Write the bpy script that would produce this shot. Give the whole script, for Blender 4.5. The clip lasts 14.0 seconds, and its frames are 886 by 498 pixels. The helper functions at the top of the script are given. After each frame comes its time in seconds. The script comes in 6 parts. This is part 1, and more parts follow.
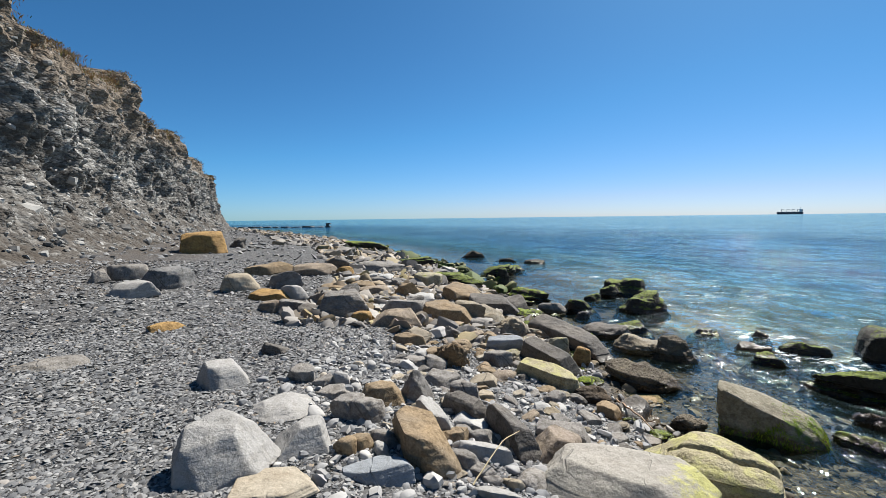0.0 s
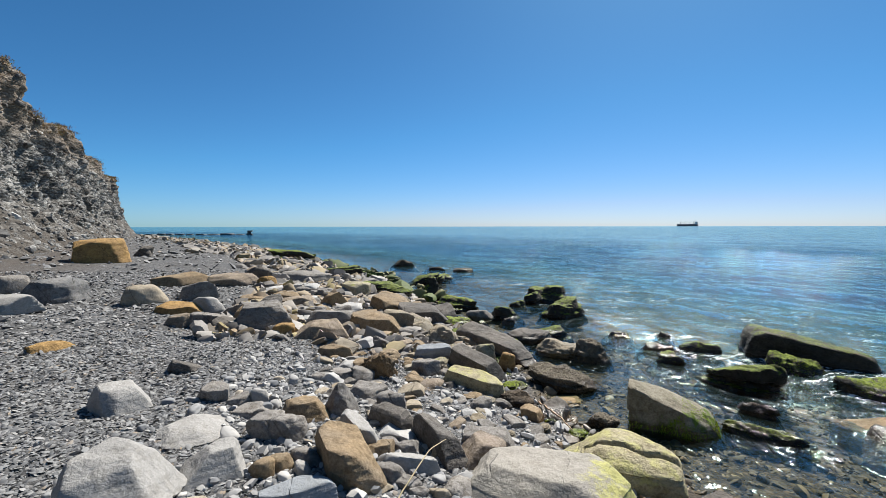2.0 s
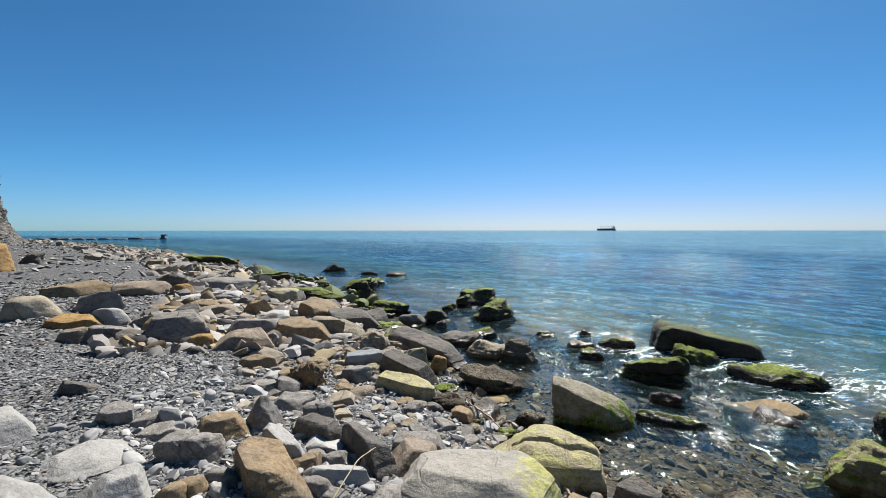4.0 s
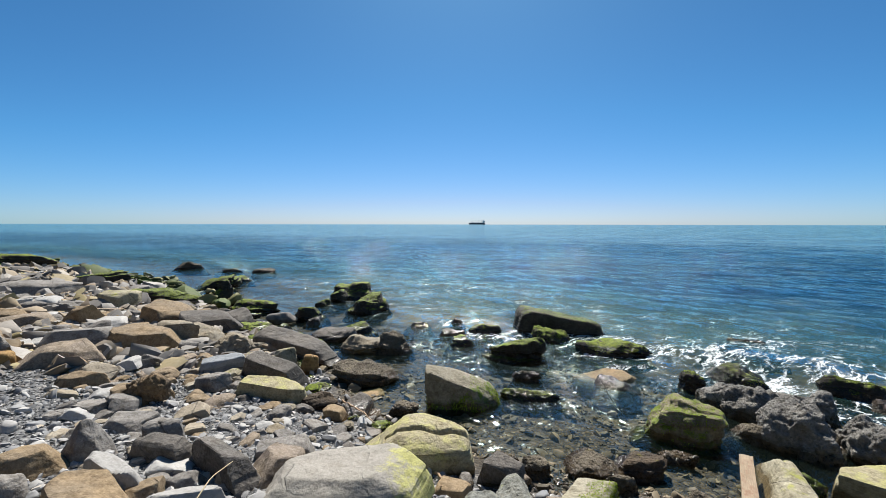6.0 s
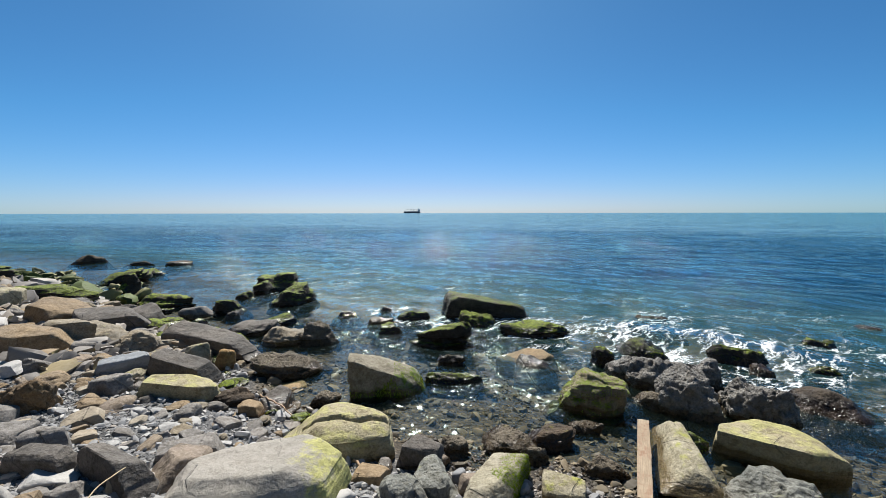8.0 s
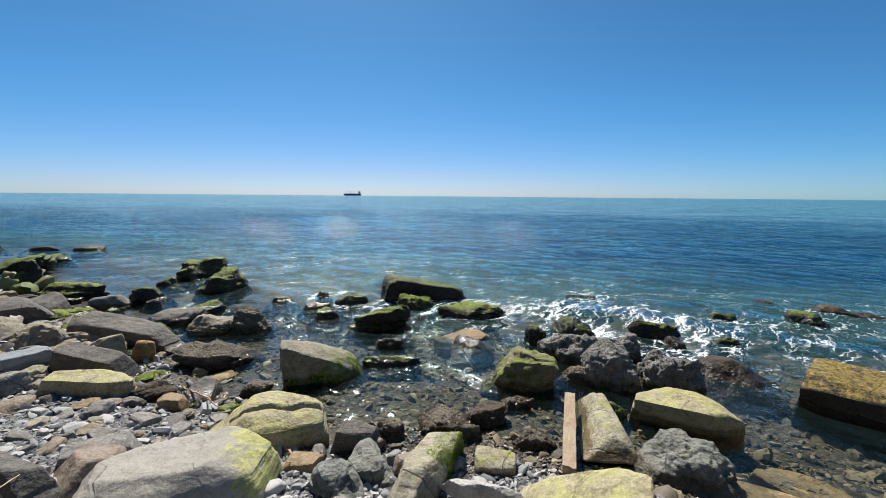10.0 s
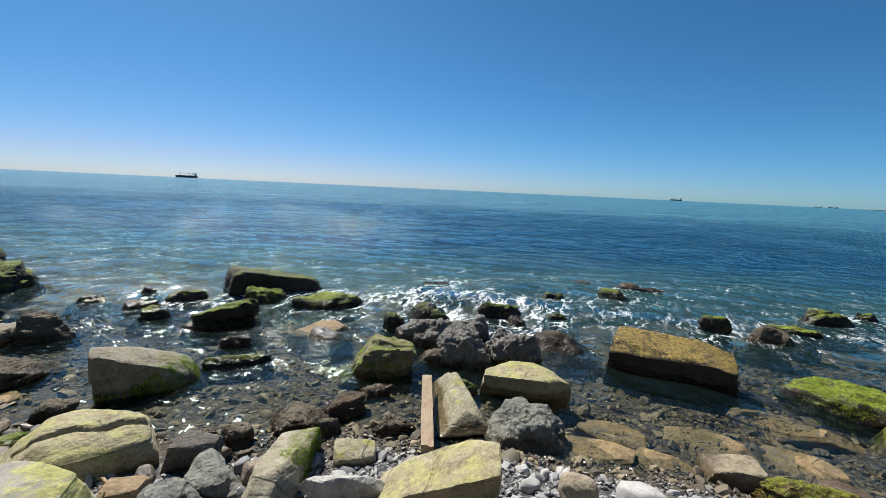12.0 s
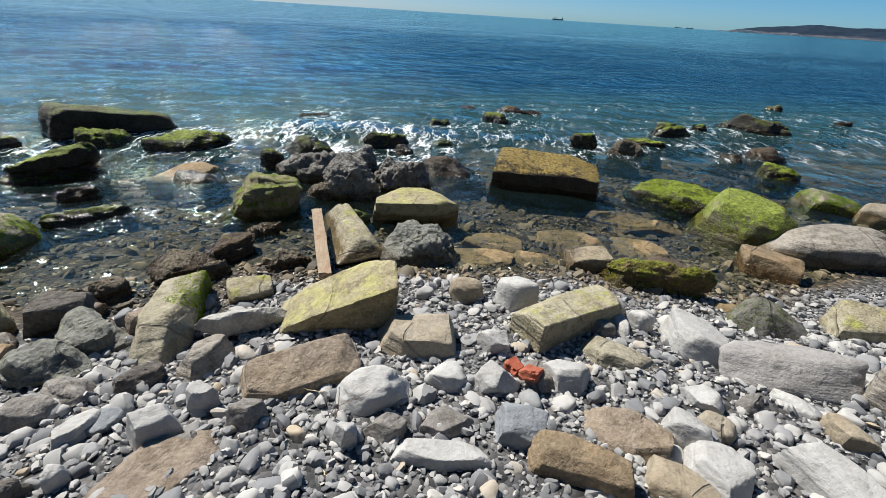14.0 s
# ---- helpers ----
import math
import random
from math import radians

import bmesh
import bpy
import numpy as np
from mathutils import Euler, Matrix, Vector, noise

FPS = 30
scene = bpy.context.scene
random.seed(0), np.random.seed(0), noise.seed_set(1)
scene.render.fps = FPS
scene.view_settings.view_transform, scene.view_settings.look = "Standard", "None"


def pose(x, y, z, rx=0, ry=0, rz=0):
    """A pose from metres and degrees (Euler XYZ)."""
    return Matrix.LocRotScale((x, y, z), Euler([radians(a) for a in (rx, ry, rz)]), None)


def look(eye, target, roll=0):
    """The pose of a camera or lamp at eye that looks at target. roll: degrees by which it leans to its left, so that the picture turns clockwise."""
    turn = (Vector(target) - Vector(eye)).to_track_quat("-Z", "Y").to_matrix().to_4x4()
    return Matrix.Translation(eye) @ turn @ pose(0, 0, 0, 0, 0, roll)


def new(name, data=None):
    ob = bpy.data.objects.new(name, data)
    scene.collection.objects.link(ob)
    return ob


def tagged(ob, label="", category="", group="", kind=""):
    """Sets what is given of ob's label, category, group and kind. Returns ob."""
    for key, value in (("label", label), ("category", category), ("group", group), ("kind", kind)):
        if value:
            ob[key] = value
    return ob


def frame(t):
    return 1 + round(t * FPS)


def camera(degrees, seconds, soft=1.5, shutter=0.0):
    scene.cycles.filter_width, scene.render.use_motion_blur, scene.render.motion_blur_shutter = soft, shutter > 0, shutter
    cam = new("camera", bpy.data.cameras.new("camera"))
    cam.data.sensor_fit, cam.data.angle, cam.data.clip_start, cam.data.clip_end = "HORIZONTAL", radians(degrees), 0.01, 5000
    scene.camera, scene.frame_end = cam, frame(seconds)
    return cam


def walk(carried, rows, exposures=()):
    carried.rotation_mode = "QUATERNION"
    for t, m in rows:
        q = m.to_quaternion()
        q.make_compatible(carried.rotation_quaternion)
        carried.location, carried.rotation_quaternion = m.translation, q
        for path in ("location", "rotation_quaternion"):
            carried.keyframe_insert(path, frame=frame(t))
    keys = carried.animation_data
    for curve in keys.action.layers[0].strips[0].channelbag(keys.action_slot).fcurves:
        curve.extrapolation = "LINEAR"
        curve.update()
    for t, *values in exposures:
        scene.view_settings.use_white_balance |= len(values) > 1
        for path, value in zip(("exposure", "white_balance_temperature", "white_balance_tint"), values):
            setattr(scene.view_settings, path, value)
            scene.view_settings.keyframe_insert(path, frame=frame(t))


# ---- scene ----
cam = camera(91.6, 14.0, soft=0.5)
PATH = [
    (0, (-0.139, 0.124, 2.654), (-0.185, 2.118, 2.511), -0.7),
    (0.5, (-0.123, 0.126, 2.654), (-0.091, 2.121, 2.52), -0.7),
    (1, (-0.108, 0.131, 2.652), (0.006, 2.124, 2.527), -0.6),
    (1.5, (-0.1, 0.141, 2.652), (0.102, 2.127, 2.536), -0.4),
    (2, (-0.101, 0.143, 2.65), (0.175, 2.121, 2.545), -0.1),
    (2.5, (-0.085, 0.147, 2.645), (0.253, 2.116, 2.549), -0.1),
    (5, (-0.005, 0.162, 2.651), (0.799, 1.992, 2.565), -0.1),
    (5.5, (0.035, 0.178, 2.632), (0.975, 1.941, 2.541), -0.2),
    (6, (0.044, 0.192, 2.62), (1.131, 1.867, 2.505), 0.1),
    (6.5, (0.04, 0.19, 2.612), (1.267, 1.763, 2.467), 0.5),
    (7, (0.061, 0.17, 2.6), (1.334, 1.704, 2.434), 0.5),
    (7.5, (0.142, 0.118, 2.587), (1.442, 1.629, 2.423), 0.2),
    (10, (0.286, 0.065, 2.575), (1.791, 1.359, 2.331), 0.5),
    (10.5, (0.275, 0.113, 2.569), (1.886, 1.276, 2.335), 1.2),
    (11, (0.28, 0.123, 2.56), (1.96, 1.184, 2.329), 1.7),
    (11.5, (0.304, 0.119, 2.546), (2.064, 1.037, 2.3), 2.2),
    (12, (0.327, 0.105, 2.544), (2.168, 0.838, 2.27), 2.7),
    (12.5, (0.347, 0.093, 2.533), (2.239, 0.67, 2.234), 2.6),
    (13, (0.378, 0.095, 2.49), (2.264, 0.508, 1.971), 2.6),
    (13.5, (0.412, 0.125, 2.429), (2.213, 0.396, 1.602), 3.1),
    (14, (0.424, 0.118, 2.412), (2.17, 0.279, 1.451), 3.7),
]
walk(cam, [(t, look(eye, target, roll)) for t, eye, target, roll in PATH], [(0.0, 0.55), (2.5, 0.51), (5.0, 0.48), (7.5, 0.42), (11.0, 0.38), (13.0, 0.31), (14.0, 0.33)])

# ---- daylight: a high sun over the sea, clear sky ----
SUN_AZIMUTH, SUN_HEIGHT = 36.0, 50.0
world = bpy.data.worlds.new("sky")
scene.world = world
world.use_nodes = True
sky = world.node_tree.nodes.new("ShaderNodeTexSky")
sky.sky_type, sky.sun_disc = "NISHITA", False
sky.sun_elevation, sky.sun_rotation = radians(SUN_HEIGHT), radians(SUN_AZIMUTH)
sky.air_density, sky.dust_density, sky.ozone_density, sky.altitude = 0.6, 0.35, 3.4, 0.0
backdrop = world.node_tree.nodes["Background"]
backdrop.inputs["Strength"].default_value = 0.100
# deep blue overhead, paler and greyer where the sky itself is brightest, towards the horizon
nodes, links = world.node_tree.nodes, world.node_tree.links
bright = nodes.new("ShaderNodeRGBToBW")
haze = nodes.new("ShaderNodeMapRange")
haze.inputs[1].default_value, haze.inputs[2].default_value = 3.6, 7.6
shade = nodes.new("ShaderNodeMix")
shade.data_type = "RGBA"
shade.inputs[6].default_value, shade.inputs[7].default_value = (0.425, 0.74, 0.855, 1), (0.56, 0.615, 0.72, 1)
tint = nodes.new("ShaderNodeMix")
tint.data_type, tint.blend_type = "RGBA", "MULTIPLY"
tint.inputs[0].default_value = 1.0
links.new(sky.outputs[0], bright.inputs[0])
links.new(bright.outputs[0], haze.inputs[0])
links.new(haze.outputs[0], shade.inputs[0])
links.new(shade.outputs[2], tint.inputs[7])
depth = world.node_tree.nodes.new("ShaderNodeHueSaturation")
depth.inputs["Saturation"].default_value = 1.05
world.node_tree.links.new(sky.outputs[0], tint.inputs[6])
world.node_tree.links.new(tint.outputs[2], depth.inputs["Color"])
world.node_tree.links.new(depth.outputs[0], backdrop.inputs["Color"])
sun = new("sun", bpy.data.lights.new("sun", "SUN"))
sun.data.energy, sun.data.angle, sun.data.color = 6.6, radians(0.53), (1.0, 0.96, 0.89)
sun_to = Vector((math.sin(radians(SUN_AZIMUTH)) * math.cos(radians(SUN_HEIGHT)), math.cos(radians(SUN_AZIMUTH)) * math.cos(radians(SUN_HEIGHT)), math.sin(radians(SUN_HEIGHT))))
sun.matrix_world = look(sun_to * 50, (0, 0, 0))


# ---- materials ----
class Nodes:
    """A small wrapper round one material's node tree."""

    def __init__(self, name):
        self.material = bpy.data.materials.new(name)
        self.material.use_nodes = True
        self.tree = self.material.node_tree
        self.shader = self.tree.nodes["Principled BSDF"]
        self.out = self.tree.nodes["Material Output"]

    def put(self, kind, **inputs):
        node = self.tree.nodes.new("ShaderNode" + kind)
        for key, value in inputs.items():
            self.feed(node, key.replace("_", " "), value)
        return node

    def feed(self, node, key, value):
        socket = node.inputs[int(key[1:])] if key[0] == "i" and key[1:].isdigit() else node.inputs[key]
        if isinstance(value, bpy.types.NodeSocket):
            self.tree.links.new(value, socket)
        elif isinstance(value, tuple) and len(value) == 3 and socket.type == "RGBA":
            socket.default_value = (*value, 1)
        else:
            socket.default_value = value

    def math(self, how, a, b=0.0, clamp=False):
        node = self.put("Math", i0=a, i1=b)
        node.operation, node.use_clamp = how, clamp
        return node.outputs[0]

    def noise(self, vector, scale, detail=5.0, rough=0.6):
        return self.put("TexNoise", Vector=vector, Scale=scale, Detail=detail, Roughness=rough).outputs[0]

    def step(self, value, low, high, a=0.0, b=1.0):
        node = self.put("MapRange", i0=value, i1=low, i2=high, i3=a, i4=b)
        node.interpolation_type = "SMOOTHSTEP"
        return node.outputs[0]

    def mix(self, fac, a, b, how="MIX"):
        node = self.tree.nodes.new("ShaderNodeMix")
        node.data_type, node.blend_type = "RGBA", how
        self.feed(node, "i0", fac)
        for socket, value in ((node.inputs[6], a), (node.inputs[7], b)):
            if isinstance(value, tuple):
                socket.default_value = (*value[:3], 1)
            else:
                self.tree.links.new(value, socket)
        return node.outputs[2]

    def ramp(self, fac, stops):
        node = self.put("ValToRGB", i0=fac)
        while len(node.color_ramp.elements) < len(stops):
            node.color_ramp.elements.new(0.5)
        for e, (at, c) in zip(node.color_ramp.elements, stops):
            e.position, e.color = at, (*c, 1)
        return node.outputs[0]

    def coords(self, own=True):
        """Object coordinates, shifted by a chance amount for every object."""
        place = self.put("TexCoord").outputs["Object"]
        if not own:
            return place
        chance = self.put("ObjectInfo").outputs["Random"]
        return self.put("VectorMath", i0=place, i1=self.put("CombineXYZ", X=self.math("MULTIPLY", chance, 37.0), Y=self.math("MULTIPLY", chance, 91.0), Z=chance).outputs[0]).outputs[0]

    def bump(self, height, strength, distance, normal=None):
        node = self.put("Bump", Strength=strength, Distance=distance, Height=height)
        if normal:
            self.feed(node, "Normal", normal)
        return node.outputs[0]

    def finish(self, color, rough=0.8, normal=None, spec=0.3):
        self.feed(self.shader, "Base Color", color)
        self.feed(self.shader, "Roughness", rough)
        self.feed(self.shader, "Specular IOR Level", spec)
        if normal:
            self.feed(self.shader, "Normal", normal)
        return self.material


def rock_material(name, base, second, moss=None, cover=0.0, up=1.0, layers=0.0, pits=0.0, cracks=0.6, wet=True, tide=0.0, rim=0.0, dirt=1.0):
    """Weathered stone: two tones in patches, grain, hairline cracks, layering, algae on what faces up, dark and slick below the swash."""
    base, second = (tuple(0.62 * v for v in c) for c in (base, second))
    n = Nodes(name)
    at = n.coords()
    patch = n.noise(at, 2.3, 6, 0.62)
    grain = n.noise(at, 38.0, 4, 0.7)
    fine = n.noise(at, 150.0, 3, 0.7)
    color = n.mix(n.step(patch, 0.36, 0.66), base, second)
    color = n.mix(n.step(grain, 0.25, 0.75, 0.0, 0.8 * dirt), color, n.mix(1.0, color, (0.52, 0.51, 0.49), "MULTIPLY"))
    color = n.mix(n.step(fine, 0.62, 0.75, 0.0, 0.35 * dirt), color, n.mix(1.0, color, (1.5, 1.5, 1.48), "MULTIPLY"))
    stretched = n.put("Mapping", Vector=at, Scale=(1.0, 1.6, 7.0), Rotation=(0.5, 0.25, 0)).outputs[0]
    band = n.noise(stretched, 3.0, 5, 0.6)
    color = n.mix(n.step(band, 0.52, 0.72, 0.0, 0.12 + 0.55 * layers), color, n.mix(1.0, color, (0.62, 0.58, 0.52), "MULTIPLY"))
    mottle = n.noise(at, 8.5, 8, 0.74)
    color = n.mix(n.step(mottle, 0.51, 0.57, 0.0, 0.65 * dirt), color, n.mix(1.0, color, (0.58, 0.55, 0.50), "MULTIPLY"))
    color = n.mix(n.step(mottle, 0.34, 0.44, 0.5 * dirt, 0.0), color, n.mix(1.0, color, (1.28, 1.27, 1.25), "MULTIPLY"))
    warped = n.mix(0.07, at, n.put("TexNoise", Vector=at, Scale=3.0).outputs[1])
    seam = n.put("TexWave", Vector=n.put("Mapping", Vector=at, Rotation=(0.9, 0.3, 0.6)).outputs[0], Scale=0.55, Distortion=2.2, Detail=3.0, Detail_Scale=1.2, Detail_Roughness=0.55).outputs["Fac"]
    crack = n.math("MULTIPLY", n.step(seam, 0.9965, 0.9995), n.step(n.noise(at, 2.2), 0.46, 0.56))
    color = n.mix(n.math("MULTIPLY", crack, 0.6 * cracks), color, (0.05, 0.045, 0.04))
    rough = n.step(grain, 0.2, 0.8, 0.7, 0.95)
    geometry = n.put("NewGeometry")
    if moss:
        facing = n.put("SeparateXYZ", i0=geometry.outputs["Normal"]).outputs[2]
        clump = n.noise(at, 5.5, 6, 0.68)
        grown = n.math("ADD", n.math("MULTIPLY", facing, 0.32 * up), n.math("MULTIPLY", clump, 1.5))
        if rim:
            side = n.put("SeparateXYZ", i0=n.put("TexCoord").outputs["Object"]).outputs[0]
            grown = n.math("ADD", grown, n.step(side, 0.0, 0.65, 0.0, rim))
        if tide:
            level = n.put("SeparateXYZ", i0=geometry.outputs["Position"]).outputs[2]
            grown = n.math("ADD", grown, n.step(level, 0.10, 0.50, tide, 0.0))
        mask = n.step(grown, 1.27 - cover, 1.55 - cover)
        tone = n.noise(at, 22.0, 5, 0.7)
        pale = moss[0] > 0.3
        green = n.mix(n.step(tone, 0.3, 0.7), tuple((0.55 if pale else 0.22) * c for c in moss), tuple((0.86 if pale else 0.75 * k) * c for k, c in zip((1.7, 1.5, 1.2), moss)))
        color = n.mix(mask, color, green)
        grain = n.math("ADD", grain, n.math("MULTIPLY", mask, n.math("MULTIPLY", tone, 0.8)))
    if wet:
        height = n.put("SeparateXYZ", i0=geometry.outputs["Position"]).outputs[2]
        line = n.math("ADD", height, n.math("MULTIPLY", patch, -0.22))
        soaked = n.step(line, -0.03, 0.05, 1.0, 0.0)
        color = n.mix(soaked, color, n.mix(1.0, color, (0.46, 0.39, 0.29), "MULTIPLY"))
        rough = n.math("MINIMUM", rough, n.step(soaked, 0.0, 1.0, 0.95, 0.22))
    normal = n.bump(n.math("ADD", n.noise(at, 45.0, 4, 0.65), n.math("MULTIPLY", fine, 0.25)), 0.8, 0.006 + 0.004 * dirt)
    normal = n.bump(n.noise(at, 9.0, 5, 0.6), 0.8, 0.014 + 0.02 * dirt, normal)
    normal = n.bump(n.math("ADD", band, n.math("MULTIPLY", patch, 1.0)), 0.2 + 0.6 * layers, 0.04, normal)
    if pits:
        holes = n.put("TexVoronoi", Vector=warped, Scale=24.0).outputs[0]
        normal = n.bump(n.noise(at, 13.0, 7, 0.72), pits, 0.09, normal)
        normal = n.bump(n.math("MINIMUM", holes, 0.5), pits, 0.05, normal)
        # shade inside the pits is darkened into the colour as well
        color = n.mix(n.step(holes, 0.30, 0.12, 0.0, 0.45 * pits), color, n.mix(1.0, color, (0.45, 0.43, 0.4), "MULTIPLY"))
    if cracks:
        normal = n.bump(n.math("MULTIPLY", crack, -1.0), 0.7, 0.02, normal)
    return n.finish(color, rough, normal)


GREEN, DEEP_GREEN, BRIGHT_GREEN, ALGAE = (0.10, 0.165, 0.014), (0.055, 0.095, 0.012), (0.23, 0.31, 0.03), (0.41, 0.38, 0.175)
ROCK = {
    "W": rock_material("white_limestone", (0.68, 0.665, 0.635), (0.57, 0.555, 0.53), dirt=0.35, cracks=0.0),
    "WG": rock_material("pale_marl", (0.52, 0.50, 0.47), (0.44, 0.425, 0.40), dirt=0.45, cracks=0.0),
    "H": rock_material("blue_white_limestone", (0.44, 0.47, 0.50), (0.36, 0.38, 0.40), dirt=0.4, cracks=0.3),
    "C": rock_material("cream_limestone", (0.56, 0.49, 0.38), (0.46, 0.38, 0.27), dirt=0.6),
    "CY": rock_material("cream_limestone_algae", (0.55, 0.50, 0.38), (0.45, 0.42, 0.30), (0.27, 0.31, 0.06), 0.10),
    "G": rock_material("grey_marl", (0.44, 0.405, 0.365), (0.31, 0.29, 0.27)),
    "GS": rock_material("grey_shale", (0.385, 0.355, 0.32), (0.28, 0.26, 0.24), layers=1.0),
    "GM": rock_material("grey_marl_weed", (0.30, 0.29, 0.25), (0.22, 0.21, 0.18), (0.20, 0.25, 0.05), 0.22),
    "D": rock_material("dark_slate", (0.26, 0.23, 0.20), (0.17, 0.155, 0.14), layers=0.6),
    "DG": rock_material("split_marl", (0.17, 0.175, 0.18), (0.36, 0.35, 0.34)),
    "T": rock_material("tan_sandstone", (0.45, 0.32, 0.18), (0.38, 0.29, 0.19)),
    "TB": rock_material("brown_sandstone", (0.49, 0.39, 0.28), (0.41, 0.33, 0.26)),
    "TY": rock_material("sandstone_algae", (0.47, 0.39, 0.27), (0.36, 0.32, 0.25), ALGAE, 0.30, 0.3),
    "O": rock_material("ochre_sandstone", (0.62, 0.38, 0.13), (0.46, 0.28, 0.11)),
    "OM": rock_material("ochre_weed", (0.30, 0.20, 0.08), (0.18, 0.13, 0.06), (0.17, 0.19, 0.02), 0.50, pits=0.5),
    "OK": rock_material("rusty_rock", (0.40, 0.26, 0.13), (0.25, 0.19, 0.13), pits=0.5),
    "Y": rock_material("yellow_algae_rock", (0.64, 0.58, 0.42), (0.50, 0.44, 0.29), (0.38, 0.38, 0.09), 0.30, 0.7, layers=0.3),
    "YM": rock_material("pale_rock_bright_weed", (0.56, 0.51, 0.38), (0.47, 0.42, 0.29), (0.42, 0.43, 0.10), 0.22, -0.3, rim=0.2),
    "SL": rock_material("pale_slab", (0.50, 0.46, 0.40), (0.45, 0.42, 0.36), (0.46, 0.44, 0.16), 0.24, 0.0, cracks=0.3, rim=0.56, dirt=0.5),
    "YA": rock_material("yellow_algae_block", (0.66, 0.59, 0.38), (0.50, 0.43, 0.26), (0.44, 0.41, 0.17), 0.40, 0.8, layers=0.3),
    "GO": rock_material("smooth_grey_marl", (0.50, 0.475, 0.45), (0.42, 0.40, 0.385), layers=0.35, cracks=0.0, dirt=0.5),
    "E": rock_material("beige_layered_rock", (0.54, 0.49, 0.42), (0.44, 0.40, 0.345), layers=1.0),
    # mossy tops bright, bare sides near black: sun and shade put into the colours
    "M": rock_material("mossy_rock_lit_top", (0.07, 0.06, 0.046), (0.04, 0.036, 0.03), (0.115, 0.165, 0.014), 0.12, 2.3, layers=0.6),
    "ML": rock_material("mossy_layered_lit_top", (0.08, 0.07, 0.053), (0.045, 0.04, 0.033), (0.085, 0.12, 0.012), 0.0, 2.2, layers=1.0),
    "MG": rock_material("green_weed_lit_top", (0.09, 0.07, 0.045), (0.05, 0.044, 0.032), (0.15, 0.215, 0.016), 0.18, 2.0),
    "MB": rock_material("weed_topped_slab", (0.085, 0.065, 0.045), (0.05, 0.04, 0.03), (0.24, 0.19, 0.06), 0.10, 2.2, pits=0.3),
    "G2": rock_material("bright_weed_rock", (0.42, 0.38, 0.27), (0.30, 0.26, 0.17), (0.21, 0.28, 0.055), 0.60, 0.9, layers=0.6),
    "P": rock_material("patchy_weed_rock", (0.50, 0.45, 0.34), (0.34, 0.30, 0.21), GREEN, 0.12, 0.6, layers=0.4, tide=0.45),
    "PG": rock_material("green_topped_rock", (0.50, 0.43, 0.27), (0.28, 0.24, 0.16), (0.13, 0.19, 0.016), 0.22, 1.2, layers=0.7, tide=0.25),
    "B": rock_material("brown_wet_rock", (0.16, 0.11, 0.065), (0.08, 0.06, 0.042), (0.13, 0.13, 0.025), -0.05, 1.6, pits=0.4),
    "BK": rock_material("brown_pitted_rock", (0.36, 0.30, 0.215), (0.21, 0.17, 0.12), (0.22, 0.21, 0.06), 0.10, pits=0.9),
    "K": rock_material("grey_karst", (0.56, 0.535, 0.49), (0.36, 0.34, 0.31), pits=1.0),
    "KV": rock_material("veined_karst", (0.40, 0.40, 0.35), (0.25, 0.26, 0.235), (0.36, 0.37, 0.19), 0.15, pits=0.4, layers=0.6),
    "KW": rock_material("white_rugged_rock", (0.70, 0.68, 0.63), (0.56, 0.54, 0.50), pits=0.4, dirt=0.6),
    "S": rock_material("drowned_rock", (0.50, 0.35, 0.18), (0.33, 0.25, 0.14), wet=False),
}


def pebble_material(name, stops, by_object=False, wet=True):
    n = Nodes(name)
    chance = n.put("ObjectInfo").outputs["Random"] if by_object else n.put("NewGeometry").outputs["Random Per Island"]
    at = n.coords(by_object)
    color = n.ramp(chance, [(k, tuple(0.61 * v for v in c)) for k, c in stops])
    streak = n.noise(n.put("Mapping", Vector=at, Scale=(1.0, 1.0, 3.5)).outputs[0], 14.0, 4, 0.65)
    color = n.mix(n.step(streak, 0.45, 0.75, 0.0, 0.4), color, n.mix(1.0, color, (0.6, 0.58, 0.55), "MULTIPLY"))
    rough = n.step(streak, 0.2, 0.8, 0.6, 0.9)
    if wet:
        height = n.put("SeparateXYZ", i0=n.put("NewGeometry").outputs["Position"]).outputs[2]
        soaked = n.step(height, 0.02, 0.09, 1.0, 0.0)
        color = n.mix(soaked, color, n.mix(1.0, color, (0.5, 0.42, 0.32), "MULTIPLY"))
        rough = n.math("MINIMUM", rough, n.step(soaked, 0.0, 1.0, 0.9, 0.2))
    return n.finish(color, rough, n.bump(n.noise(at, 70.0, 3), 0.3, 0.004))


SHINGLE = pebble_material("shingle", [(0.0, (0.12, 0.122, 0.128)), (0.3, (0.22, 0.222, 0.228)), (0.6, (0.31, 0.31, 0.308)), (0.85, (0.37, 0.365, 0.357)), (0.95, (0.46, 0.45, 0.44)), (1.0, (0.34, 0.26, 0.18))])
COBBLES = pebble_material("cobbles", [(0.0, (0.21, 0.215, 0.225)), (0.3, (0.36, 0.36, 0.365)), (0.55, (0.51, 0.50, 0.485)), (0.78, (0.58, 0.565, 0.535)), (0.93, (0.66, 0.64, 0.605)), (1.0, (0.54, 0.44, 0.31))])
LOOSE_COBBLES = pebble_material("loose_cobbles", [(0.0, (0.24, 0.245, 0.255)), (0.3, (0.40, 0.40, 0.40)), (0.6, (0.50, 0.485, 0.465)), (0.88, (0.66, 0.64, 0.605)), (1.0, (0.60, 0.49, 0.35))], by_object=True)
